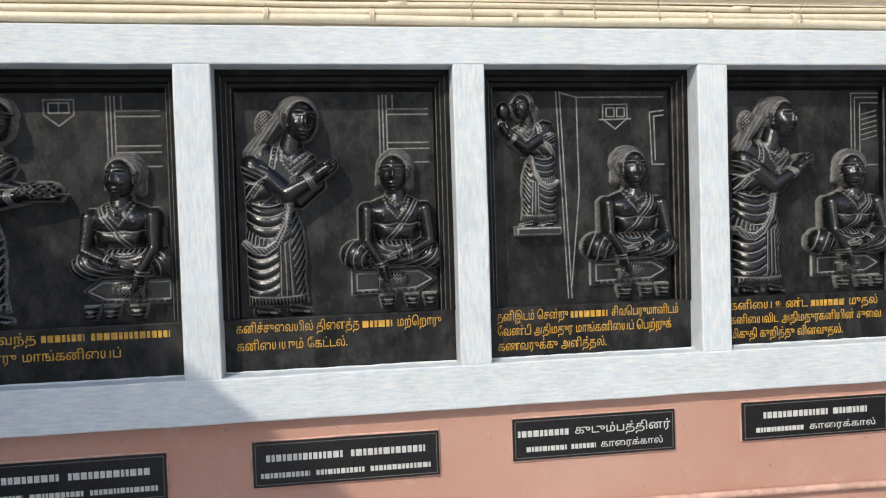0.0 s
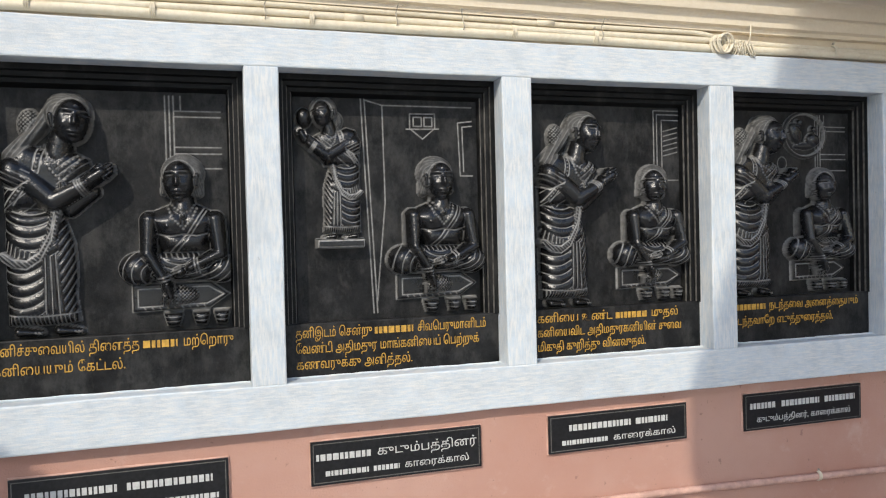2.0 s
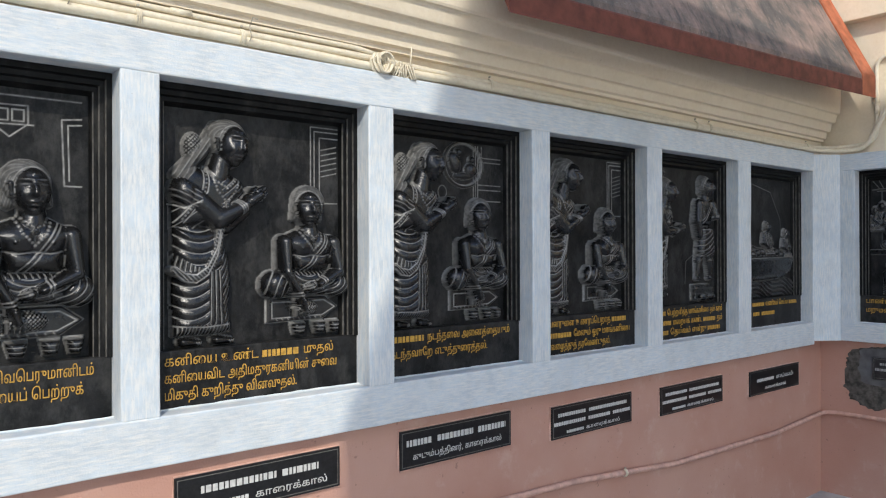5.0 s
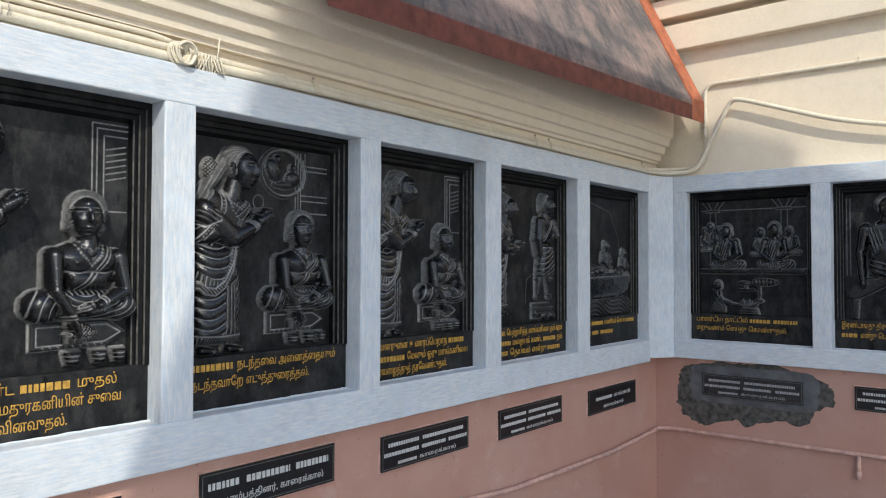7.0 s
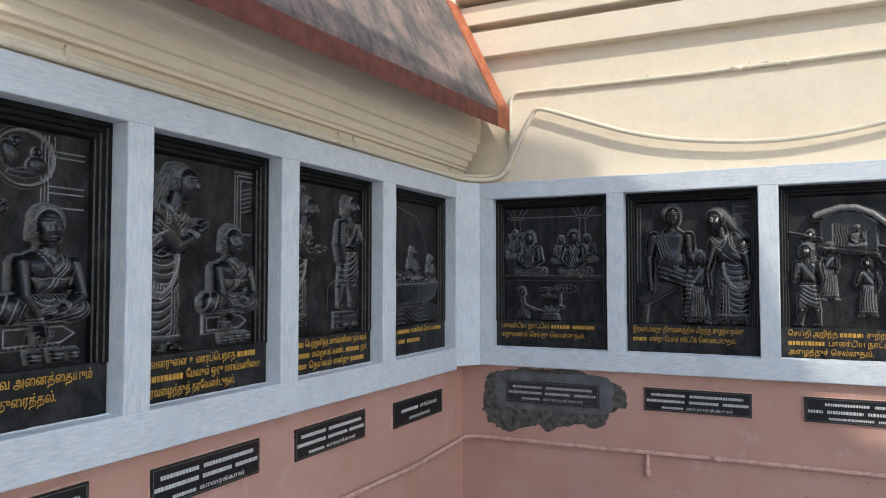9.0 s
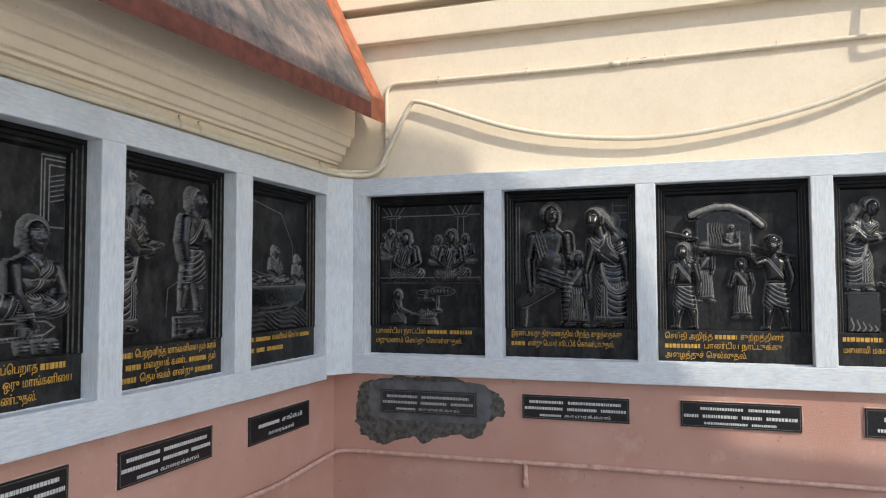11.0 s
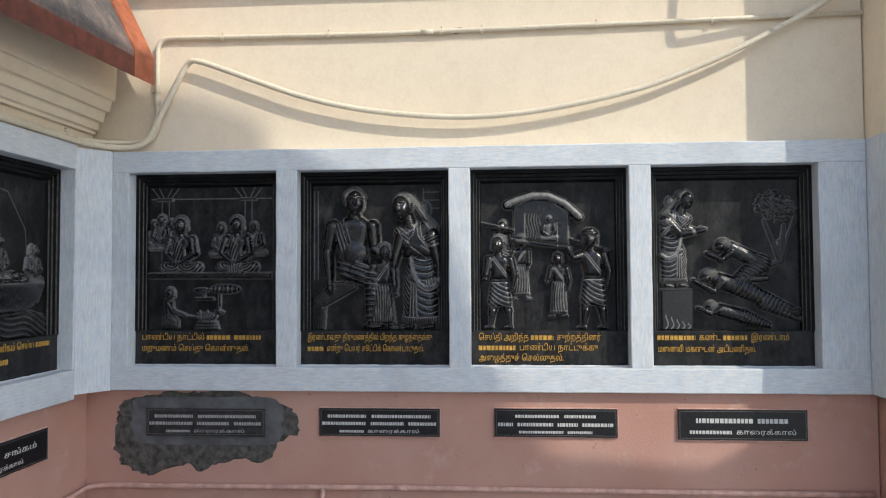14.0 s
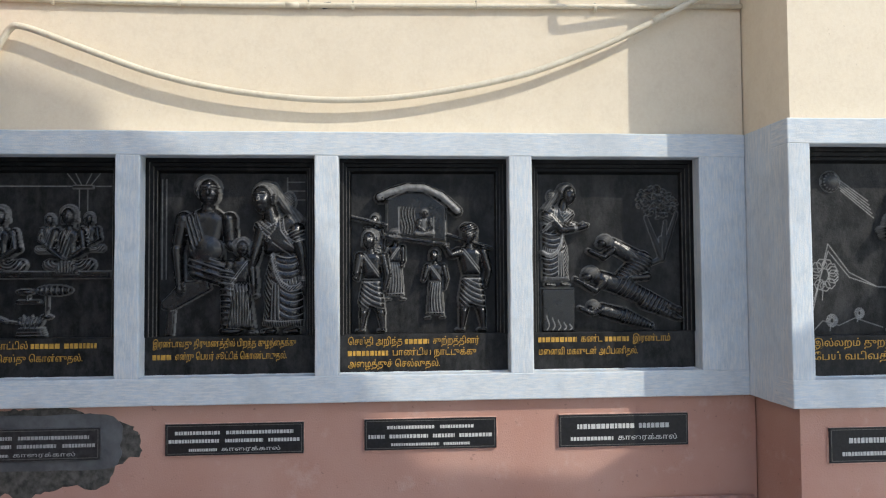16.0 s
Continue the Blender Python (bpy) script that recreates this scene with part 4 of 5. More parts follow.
def scene_palanquin(R):
    """Bearers carry a curtained litter with a seated rider."""
    w = R.w * 1000
    R.at(0, 0, 0.001)
    lx, lz = R.local()
    body = R.poly([(w * 0.24, 600), (w * 0.30, 624), (w * 0.40, 640), (w * 0.50, 636), (w * 0.60, 606), (w * 0.66, 566), (w * 0.66, 408), (w * 0.24, 448)], 40, 8)
    R.poly([(w * 0.33, 574), (w * 0.57, 548), (w * 0.57, 424), (w * 0.33, 446)], 26, 4, False)
    R.poly([(w * 0.22, 448), (w * 0.68, 404), (w * 0.68, 386), (w * 0.22, 428)], 54, 6)
    R.line([(w * 0.25, 452), (w * 0.66, 412)], 2.2, 2, 0.6)
    for x in (0.25, 0.33, 0.57, 0.65):
        z = 580 - (x - 0.25) * 190
        R.line([(w * x, z), (w * x, z - 128)], 2.2, 2, 0.6)
    curtain = R.poly([(w * 0.34, 570), (w * 0.44, 560), (w * 0.44, 436), (w * 0.34, 446)], 40, 6)
    R.folds(curtain, lx + 6 * np.sin(lz / 20.0), 13, 3, 0.5, 4)
    top = [(0.20, 620), (0.27, 640), (0.38, 662), (0.50, 660), (0.62, 625), (0.73, 560)]
    for (a, za), (b, zb) in zip(top, top[1:]):
        bar = R.cap(w * a, za - 12, 27, w * b, zb - 12, 27, 70)
    R.M = np.maximum(R.M, 0.5 * ((R.H > 0.058) & (lz > 520)))
    R.ell(w * 0.215, 606, 24, 24, 70)
    R.line([(w * 0.20, 606), (w * 0.23, 612), (w * 0.225, 596), (w * 0.208, 600)], 2, 3, 0.6)
    R.line([(w * 0.26, 600), (w * 0.38, 636), (w * 0.50, 632), (w * 0.66, 560)], 2.2, 2, 0.6)
    R.cap(w * 0.0, 520, 9, w * 0.24, 486, 9, 46)
    R.cap(w * 0.66, 440, 9, w * 0.97, 380, 9, 46)
    R.lift = 0.036
    lotus_sitter(R, w * 0.505 / 1000, 0.436, 0.00027)
    R.lift = 0.0
    walker(R, w * 0.17 / 1000, 0.27, 0.00042, -1, 0, (70, 480), "short")
    walker(R, w * 0.30 / 1000, 0.15, 0.00050, 1, 0, (30, 300), "long")
    R.lift = 0.010
    walker(R, w * 0.14 / 1000, 0.008, 0.00072, -1, 0, (60, 330), "short")
    walker(R, w * 0.58 / 1000, 0.065, 0.00050, -1, 0, (80, 340), "long")
    walker(R, w * 0.83 / 1000, 0.008, 0.00076, -1, 6, (130, 500), "short")
    R.at(w * 0.83 / 1000, 0.008, 0.00076, -1)
    lx, lz = R.local()
    R.folds(R.ell(16, 606, 58, 40, 84), lz + lx * 0.4, 15, 4, 0.4, 4)
    R.lift = 0.0


def scene_farewell(R):
    """A woman on a block blesses three who lie at her feet; a tree stands behind."""
    w = R.w * 1000
    R.at(0, 0, 0.001)
    lx, lz = R.local()
    R.poly([(8, 0), (160, 0), (160, 198), (8, 198)], 36, 8)
    for i in range(5):
        a = [(30 + i * 26 + 16 * math.sin(t * 0.5) * (1 - t / 8), 12 + t * 9 * (1 - 0.15 * i)) for t in range(8)]
        R.line(a, 1.8, 1.5, 0.7)
    for x0, x1, z1 in ((w * 0.88, w * 0.90, 500), (w * 0.86, w * 0.76, 520), (w * 0.89, w * 0.98, 540)):
        R.cap(w * 0.87, 330, 16, x1, z1, 9, 12)
    R.cap(w * 0.87, 330, 17, w * 0.87, 420, 15, 14)
    R.cap(w * 0.87, 330, 14, w * 0.74, 290, 8, 12)
    rng = random.Random(4)
    for i in range(90):
        a, b = rng.uniform(0, math.tau), math.sqrt(rng.random())
        R.ell(w * 0.84 + 95 * b * math.cos(a), 590 + 72 * b * math.sin(a), 13, 8, rng.uniform(14, 26), rng.uniform(-60, 60))
    lying(R)
    woman(R, 0.076, 0.205, 0.00072, 1, "offer")


def scene_hills(R):
    """Engraved hills and trees under a comet-like drum; a dark gaunt figure."""
    w = R.w * 1000
    R.at(0, 0, 0.001)
    ring = [(105 + 34 * math.cos(i * 0.4), 640 + 34 * math.sin(i * 0.4)) for i in range(17)]
    R.ell(105, 640, 44, 44, 22)
    R.beads(ring, 9, 4)
    for s in range(5):
        R.line([(120 + s * 8, 668 - s * 16), (270 + s * 6, 560 - s * 18)], 1.8, 1.4, 0.7)
    for i, (a, b) in enumerate(((0, 380), (40, 350))):
        R.line([(0, a + 30), (90, 380 - i * 30), (180, 260 - i * 20), (300, 200), (w, 190 - i * 30)], 1.6, 1.4, 0.7)
    for cx, cz, r in ((70, 250, 66), (100, 60, 26), (220, 90, 22)):
        for i in range(12):
            t = i * 0.6
            c = [(cx + r * 0.62 * math.cos(t) + r * 0.34 * math.cos(j), cz + r * 0.7 * math.sin(t) + r * 0.34 * math.sin(j)) for j in range(7)]
            R.line(c, 1.4, 1.2, 0.65)
        R.line([(cx - 4, cz - r * 0.5), (cx - 10, cz - r * 1.6)], 2, 1.2, 0.6)
    R.line([(0, 0), (60, 60), (130, 40), (200, 70), (320, 30)], 1.6, 1.3, 0.6)
    walker(R, R.w * 0.68, 0.01, 0.00100, -1, 0, (80, 420), "short")


# ---- lettering ----
def shown_order(s):
    """Vowel signs that are drawn before their letter are set before it."""
    out = []
    for ch in s:
        if ch in "ெேை" and out:
            out.insert(len(out) - 1, ch)
        elif ch in "ொோ" and out:
            out.insert(len(out) - 1, "ெ" if ch == "ொ" else "ே")
            out.append("ா")
        else:
            out.append(ch)
    return "".join(out)


def letters(bm, body, size):
    """Adds a word to bm at the origin; gives its width."""
    cu = bpy.data.curves.new("word", "FONT")
    cu.body, cu.size, cu.extrude, cu.resolution_u, cu.offset = shown_order(body), size, 0.0008, 4, 0.0
    ob = bpy.data.objects.new("word", cu)
    scene.collection.objects.link(ob)
    me = bpy.data.meshes.new_from_object(ob.evaluated_get(bpy.context.evaluated_depsgraph_get()))
    bpy.data.objects.remove(ob)
    n = len(bm.verts)
    bm.from_mesh(me)
    bm.verts.ensure_lookup_table()
    vs = bm.verts[n:]
    wide = max((v.co.x for v in vs), default=size)
    bpy.data.meshes.remove(me)
    return vs, wide


def bars(bm, x, z, width, height, seed):
    """A word that is not spelt out: a row of plain bars."""
    rng = random.Random(seed)
    end = x + width
    while x < end - height * 0.3:
        w = min(rng.uniform(0.6, 1.15) * height, end - x)
        box(bm, x, x + w - height * 0.22, -0.0008, 0.0008, z, z + height)
        x += w


def text_row(row, x, z, width, size, seed):
    """One row of words, fitted to a width, each a mesh; a number stands for a row of bars."""
    made, total, gap = [], 0.0, size * 0.38
    for wd in row.split():
        bm = bmesh.new()
        if wd.startswith("#"):
            wide, spelt = size * 0.52 * int(wd[1:]), False
        else:
            wide, spelt = letters(bm, wd, size)[1], True
        made.append((bm, wide, spelt))
        total += wide + gap
    s = width / (total - gap)
    px = x
    for i, (bm, wide, spelt) in enumerate(made):
        if spelt:
            for v in bm.verts:
                v.co = Vector((px + v.co.x * s, -v.co.z, z + v.co.y))
        else:
            bars(bm, px, z, wide * s, size * 0.52, seed + i)
        px += (wide + gap) * s
    return [bm for bm, _, _ in made]


# ---- stone panels ----
PANEL_LABEL = "black granite relief of %s"
SLAB = 0.168


def stone_panel(m, x0, x1, carve, what, rows, seed, cell=0.0029):
    w = x1 - x0
    root = thing("relief_panel", m @ pose(x0, 0, Z_BOT), PANEL_LABEL % what, "relief", "carved panels in the wall")
    h = Z_TOP - Z_BOT
    fw, y0, y1 = 0.050, 0.074, 0.122
    # stepped stone border on three sides
    steps = [(0.0, y0), (0.014, y0), (0.017, y0 + 0.012), (0.028, y0 + 0.014), (0.031, y0 + 0.026), (0.041, y0 + 0.026), (fw, y1 + 0.002)]
    zt = 0.062 / fw

    def section(a, b, name):
        bm = bmesh.new()
        ra, rb = [], []
        for d, y in steps + [(fw, y1 + 0.02), (0.0, y1 + 0.02)]:
            ra.append(a(d, y))
            rb.append(b(d, y))
        prism(bm, ra, rb)
        bmesh.ops.recalc_face_normals(bm, faces=bm.faces)
        part(name, bm, STONE, root)

    section(lambda d, y: (d, y, SLAB - 0.002), lambda d, y: (d, y, h - d * zt), "border")
    section(lambda d, y: (w - d, y, h - d * zt), lambda d, y: (w - d, y, SLAB - 0.002), "border")
    section(lambda d, y: (d, y, h - d * zt), lambda d, y: (w - d, y, h - d * zt), "border")
    for d, y in ((0.0155, y0 + 0.005), (0.0295, y0 + 0.019), (0.0425, y0 + 0.029)):
        for x in (d, w - d):
            bm = bmesh.new()
            box(bm, x - 0.0011, x + 0.0011, y - 0.003, y + 0.004, SLAB, h - d * zt)
            part("border_line", bm, STONE_LINE, root)
    R = Relief(w - 2 * fw + 0.004, h - SLAB - 0.060, cell)
    carve(R)
    R.finish(seed)
    link("relief", R.mesh(fw - 0.002, SLAB - 0.002, y1), CARVED, root, "polished figures with pale chisel lines")
    bm = bmesh.new()
    box(bm, 0.001, w - 0.001, y0 + 0.004, 0.145, -0.001, SLAB, 0.004)
    slab = part("inscription_slab", bm, CARVED, root)
    n = len(rows)
    size = 0.041
    pitch = 0.049 if n == 3 else 0.055
    for i, (row, wide) in enumerate(rows):
        for bm in text_row(row, 0.035, SLAB - 0.044 - i * pitch, (w - 0.07) * wide, size, seed * 10 + i):
            for v in bm.verts:
                v.co.y += y0 + 0.0028
            part("word", bm, GOLD, slab, "yellow painted Tamil lettering")
    # mortar bead along the sill
    bm = bmesh.new()
    rng = random.Random(seed)
    pts = [(w * i / 24, 0.070 + rng.uniform(-0.003, 0.003), 0.001 + rng.uniform(-0.0008, 0.0012)) for i in range(25)]
    tube(bm, pts, 0.0042, 6)
    part("mortar_bead", bm, FRAME_H, root, "rough white mortar along the foot")
    return root


PAIR = "standing woman and seated man"
stone_panel(WALL_A, *A_PANELS[0], lambda R: scene_pair(R, 0), PAIR, [("#6 வந்த #6 #11", 0.98), ("மற்றொரு மாங்கனியைப்", 0.75)], 1, 0.0022)
stone_panel(WALL_A, *A_PANELS[1], lambda R: scene_pair(R, 1), PAIR + " eating", [("கனிச்சுவையில் திளைத்த #7 மற்றொரு", 0.98), ("கனியையும் கேட்டல்.", 0.52)], 2, 0.0022)
stone_panel(WALL_A, *A_PANELS[2], lambda R: scene_pair(R, 2), "a small woman praying and a seated man", [("தனிஇடம் சென்று #10 சிவபெருமானிடம்", 0.98), ("வேண்டி அதிமதுர மாங்கனியைப் பெற்றுக்", 0.94), ("கணவருக்கு அளித்தல்.", 0.58)], 3, 0.0022)
stone_panel(WALL_A, *A_PANELS[3], lambda R: scene_pair(R, 3), PAIR + " by a doorway", [("கனியை உண்ட #7 முதல்", 0.90), ("கனியைவிட அதிமதுரகனியின் சுவை", 0.92), ("மிகுதி குறித்து வினவுதல்.", 0.68)], 4, 0.0022)
stone_panel(WALL_A, *A_PANELS[4], lambda R: scene_pair(R, 4), PAIR + " under a medallion", [("#10 நடந்தவை அனைத்தையும்", 0.96), ("நடந்தவாறே எடுத்துரைத்தல்.", 0.76)], 5, 0.0022)
stone_panel(WALL_A, *A_PANELS[5], lambda R: scene_pair(R, 5), PAIR + " by a post", [("சிவனருளை உணரப்பெறாத #7", 0.94), ("#12 மேலும் ஒரு மாங்கனியை", 0.98), ("வரவழைத்துத் தரவேண்டுதல்.", 0.74)], 6)
stone_panel(WALL_A, *A_PANELS[6], scene_mango, "a woman reaching out to a man", [("#7 பெற்றளித்த மாங்கனியை தம் கரம்", 0.98), ("#3 #5 மறையக் கண்ட #7 தம்", 0.98), ("#6 தெய்வம் என்று #6", 0.95)], 7)
stone_panel(WALL_A, *A_PANELS[7], scene_boat, "two men in a laden sailing boat", [("#6 #8 வணிகம் செய்ய #6", 0.96), ("#4 #3 #6", 0.55)], 8)
stone_panel(WALL_B, *B_PANELS[0], scene_wedding, "a wedding party above a fire priest", [("பாண்டிய நாட்டில் #7 #8", 0.92), ("மறுமணம் செய்து கொள்ளுதல்.", 0.82)], 9)
stone_panel(WALL_B, *B_PANELS[1], scene_family, "a seated man, a girl and a woman", [("இரண்டாவது திருமணத்தில் பிறந்த குழந்தைக்கு", 0.92), ("#7 என்று பெயர் சூட்டிக் கொண்டாடுதல்.", 0.86)], 10)
stone_panel(WALL_B, *B_PANELS[2], scene_palanquin, "bearers carrying a curtained litter", [("செய்தி அறிந்த #7 சுற்றத்தினர்", 0.86), ("#10 பாண்டிய நாட்டுக்கு", 0.84), ("அழைத்துச் செல்லுதல்.", 0.60)], 11)
stone_panel(WALL_B, *B_PANELS[3], scene_farewell, "three prostrate figures before a standing woman", [("#11 கண்ட #7 இரண்டாம்", 0.88), ("மனைவி மகளுடன் அடிபணிதல்.", 0.66)], 12)
stone_panel(WALL_C, *C_PANELS[0], scene_hills, "engraved hills, trees and a gaunt figure", [("இல்லறம் துறந்த #8", 0.85), ("பேய் வடிவத்தை #7", 0.92)], 13)


# ---- name plates ----
def plate(m, x0, x1, z0, z1, rows, seed, label="polished black granite name plate with white lettering", slab=None, ink=None):
    root = thing("name_plate", m @ pose(x0, 0.031 if slab else 0.04, z0), label, "plaque", "name plates under the panels")
    w, h = x1 - x0, z1 - z0
    bm = bmesh.new()
    box(bm, 0, w, -0.012, 0.004, 0, h, 0.0015)
    part("plate", bm, slab or PLATE, root)
    bm = bmesh.new()
    e = 0.007
    for a, b, c, d in ((e, w - e, e, e + 0.0022), (e, w - e, h - e - 0.0022, h - e), (e, e + 0.0022, e + 0.003, h - e - 0.003), (w - e - 0.0022, w - e, e + 0.003, h - e - 0.003)):
        box(bm, a, b, -0.0132, -0.0115, c, d)
    part("border", bm, BORDER, root, "thin engraved border line")
    for i, (row, wide, zc, size) in enumerate(rows):
        for bm in text_row(row, w * (0.5 - wide / 2), h * zc, w * wide, size, seed * 7 + i):
            for v in bm.verts:
                v.co.y -= 0.0126
            part("word", bm, ink or WHITE, root, "white lettering")
    # mortar smeared round the plate
    bm = bmesh.new()
    rng = random.Random(seed + 50)
    ring = [(w * t, 0) for t in (0, .25, .5, .75)] + [(w, h * t) for t in (0, .5)] + [(w * t, h) for t in (1, .75, .5, .25)] + [(0, h * t) for t in (1, .5)]
    pts = [(x, -0.001, z) for x, z in ring]
    tube(bm, [(x + rng.uniform(-.002, .002), -0.001, z + rng.uniform(-.003, .002)) for x, _, z in pts + pts[:1]], 0.0055, 6)
    part("mortar_edge", bm, BED if slab else PINKPIPE, root)
    return root


TWO = [("#11 #6", 0.72, 0.56, 0.040), ("#9 காரைக்கால்", 0.82, 0.20, 0.030)]
WIDE = [("#8 #8", 0.86, 0.56, 0.040), ("#7 #7 #9", 0.92, 0.20, 0.030)]
FAM = [("#8 குடும்பத்தினர்", 0.94, 0.56, 0.038), ("#8 #5 காரைக்கால்", 0.84, 0.20, 0.030)]
FAM2 = [("#4 #6 #5", 0.90, 0.58, 0.042), ("குடும்பத்தினர், காரைக்கால்", 0.80, 0.22, 0.030)]
THREE = [("#6 #9", 0.86, 0.66, 0.028), ("#8 #6 #5", 0.95, 0.40, 0.028), ("#6 காரைக்கால்", 0.66, 0.13, 0.022)]
THREE_B = [("#7 #5", 0.66, 0.68, 0.026), ("#3 #7 #4 #6", 0.94, 0.38, 0.030), ("#9 #5", 0.60, 0.13, 0.022)]
SMALL = [("#6 சங்கம்", 0.72, 0.52, 0.032), ("காரைக்கால்", 0.42, 0.18, 0.026)]
for i, (x0, x1, z0, z1, rows) in enumerate((
        (-6.58, -5.996, 0.738, 0.877, WIDE), (-5.740, -5.160, 0.748, 0.890, WIDE), (-4.918, -4.363, 0.772, 0.908, FAM), (-4.120, -3.577, 0.782, 0.912, TWO),
        (-3.330, -2.783, 0.780, 0.917, FAM2), (-2.541, -1.988, 0.755, 0.894, THREE), (-1.753, -1.179, 0.742, 0.882, THREE), (-0.889, -0.288, 0.724, 0.864, SMALL))):
    plate(WALL_A, x0, x1, z0, z1, rows, i)
for i, (x0, x1, z0, z1, rows) in enumerate((
        (0.276, 0.863, 0.765, 0.897, THREE), (1.127, 1.706, 0.770, 0.902, THREE), (1.965, 2.538, 0.774, 0.906, THREE_B), (2.814, 3.396, 0.768, 0.908, TWO))):
    plate(WALL_B, x0, x1, z0, z1, rows, i + 10, "dusty dark granite name plate set in rough cement" if i == 0 else "polished black granite name plate with white lettering",
          DUSTY if i == 0 else None, FADED if i == 0 else None)
plate(WALL_C, 0.16, 0.74, 0.762, 0.902, TWO, 20)

# rough cement where a plate was let in
bm = bmesh.new()
rng = random.Random(9)
N = 160
outer, inner = [], []
for i in range(N):
    a = i * math.tau / N
    c, s = math.cos(a), math.sin(a)
    q = (abs(c) ** 3 + abs(s) ** 3) ** -0.3333
    n = noise.noise(Vector((c * 2.1, s * 2.1, 3))) * 0.04 + noise.noise(Vector((c * 7, s * 7, 7))) * 0.02 + noise.noise(Vector((c * 21, s * 21, 5))) * 0.012 + (0.03 * max(0, math.sin(a * 11)) if -2.4 < math.atan2(s, c) < -0.2 else 0)
    z = 0.80 + (0.175 + n) * q * s + (0.07 * c if s < 0 else 0)
    outer.append((0.560 + (0.455 + n) * q * c, 0.0392, min(z, 0.982)))
    inner.append((0.560 + (0.43 + n) * q * c, 0.0360 + 0.001 * rng.random(), 0.80 + (min(z, 0.982) - 0.80) * 0.94))
vo = [bm.verts.new(p) for p in outer]
vi = [bm.verts.new(p) for p in inner]
mid = bm.verts.new((0.555, 0.0365, 0.80))
for i in range(N):
    j = (i + 1) % N
    bm.faces.new((vo[i], vo[j], vi[j], vi[i]))
    bm.faces.new((vi[i], vi[j], mid))
ob = part("cement_patch", bm, CEMENT)
ob.matrix_world = WALL_B
tagged(ob, "rough dark cement patch smeared on the pink wall", "cement patch", kind="structure")
bm = bmesh.new()
ring = []
for i in range(72):
    a = i * math.tau / 72
    c, s = math.cos(a), math.sin(a)
    q = (abs(c) ** 8 + abs(s) ** 8) ** -0.125 * (1 + 0.05 * noise.noise(Vector((c * 4, s * 4, 1))))
    ring.append((0.57 + 0.375 * q * c, 0.835 + 0.115 * q * s))
prism(bm, [(x, 0.037, z) for x, z in ring], [(x, 0.0325, z) for x, z in ring])
bmesh.ops.recalc_face_normals(bm, faces=bm.faces)
ob = part("cement_bed", bm, BED)
ob.matrix_world = WALL_B
tagged(ob, "smoother grey cement bed trowelled round the plate", "cement patch", kind="structure")


# ---- pipes ----
def pipe(name, label, pts, r, mat, joints=(), bend=0.07):
    """A pipe run with its sleeve joints."""
    root = thing(name, pose(0, 0, 0), label, "pipe")
    bm = bmesh.new()
    tube(bm, rounded(pts, bend), r)
    part("run", bm, mat, root, smooth=True)
    for p, d in joints:
        bm = bmesh.new()
        d = Vector(d).normalized()
        tube(bm, [Vector(p) - d * 0.03, Vector(p) + d * 0.03], r + 0.0022)
        part("sleeve", bm, mat, root, smooth=True)
    return root


def clip(p, along, up, size=0.016):
    """A nailed saddle clip."""
    root = thing("pipe_clip", pose(*p), "small painted saddle clip nailed over the pipe", "clip", "pipe clips")
    along, up = Vector(along), Vector(up)
    out = along.cross(up).normalized()
    if out.dot(Vector((-1, -1, 0))) < 0:
        out = -out
    bm = bmesh.new()
    for k in (-1, 0, 1):
        tube(bm, [along * 0.005 * k + up * size * math.cos(a) * 1.05 + out * (size * 0.95 * math.sin(a)) for a in [i * math.pi / 8 for i in range(9)]], 0.0028, 5)
    part("strap", bm, PVC, root)
    bm = bmesh.new()
    tube(bm, [up * size * 1.5, up * size * 1.5 + out * 0.008], 0.004, 6)
    part("nail", bm, WIRE, root)


def wob(i, s):
    return 0.0035 * math.sin(i * 2.3 + s)


la = [(-9.0 + 0.5 * i, 0.026 + wob(i, 0), 2.212 + wob(i, 1) - 0.002 * max(0, i - 10)) for i in range(18)]
pipe("conduit", "thin cream conduit along the cornice and up the wall", la + [(-0.12, 0.02, 2.20), (-0.045, -0.04, 2.195), (0.084, -0.15, 2.205), (0.084, -0.285, 2.225), (0.084, -0.285, 2.738)]
     + [(0.084, -0.75, 2.733), (0.084, -1.4, 2.729), (0.084, -2.1, 2.738), (0.084, -2.8, 2.748), (0.084, -3.71, 2.765)], 0.0118, PVC,
     [((-4.75, 0.027, 2.212), (1, 0, 0)), ((0.084, -0.285, 2.42), (0, 0, 1)), ((0.084, -1.65, 2.732), (0, 1, 0))])
lb = [(-9.0 + 0.5 * i, 0.022 + wob(i, 3), 2.187 + wob(i, 4)) for i in range(18)]
sag = [(-0.476, 2.610), (-0.56, 2.590), (-0.80, 2.500), (-1.076, 2.404), (-1.40, 2.335), (-1.812, 2.299), (-2.2, 2.325), (-2.646, 2.414), (-2.95, 2.522), (-3.176, 2.622), (-3.45, 2.764), (-3.60, 2.86)]
fine = []
for i in range(len(sag) - 1):
    a, b, c, d = (Vector(sag[min(max(j, 0), len(sag) - 1)]) for j in (i - 1, i, i + 1, i + 2))
    for t in (0, 0.25, 0.5, 0.75):
        q = 0.5 * (2 * b + (c - a) * t + (2 * a - 5 * b + 4 * c - d) * t * t + (3 * b - a - 3 * c + d) * t ** 3)
        fine.append((q.x, q.y))
sag = fine + [sag[-1]]
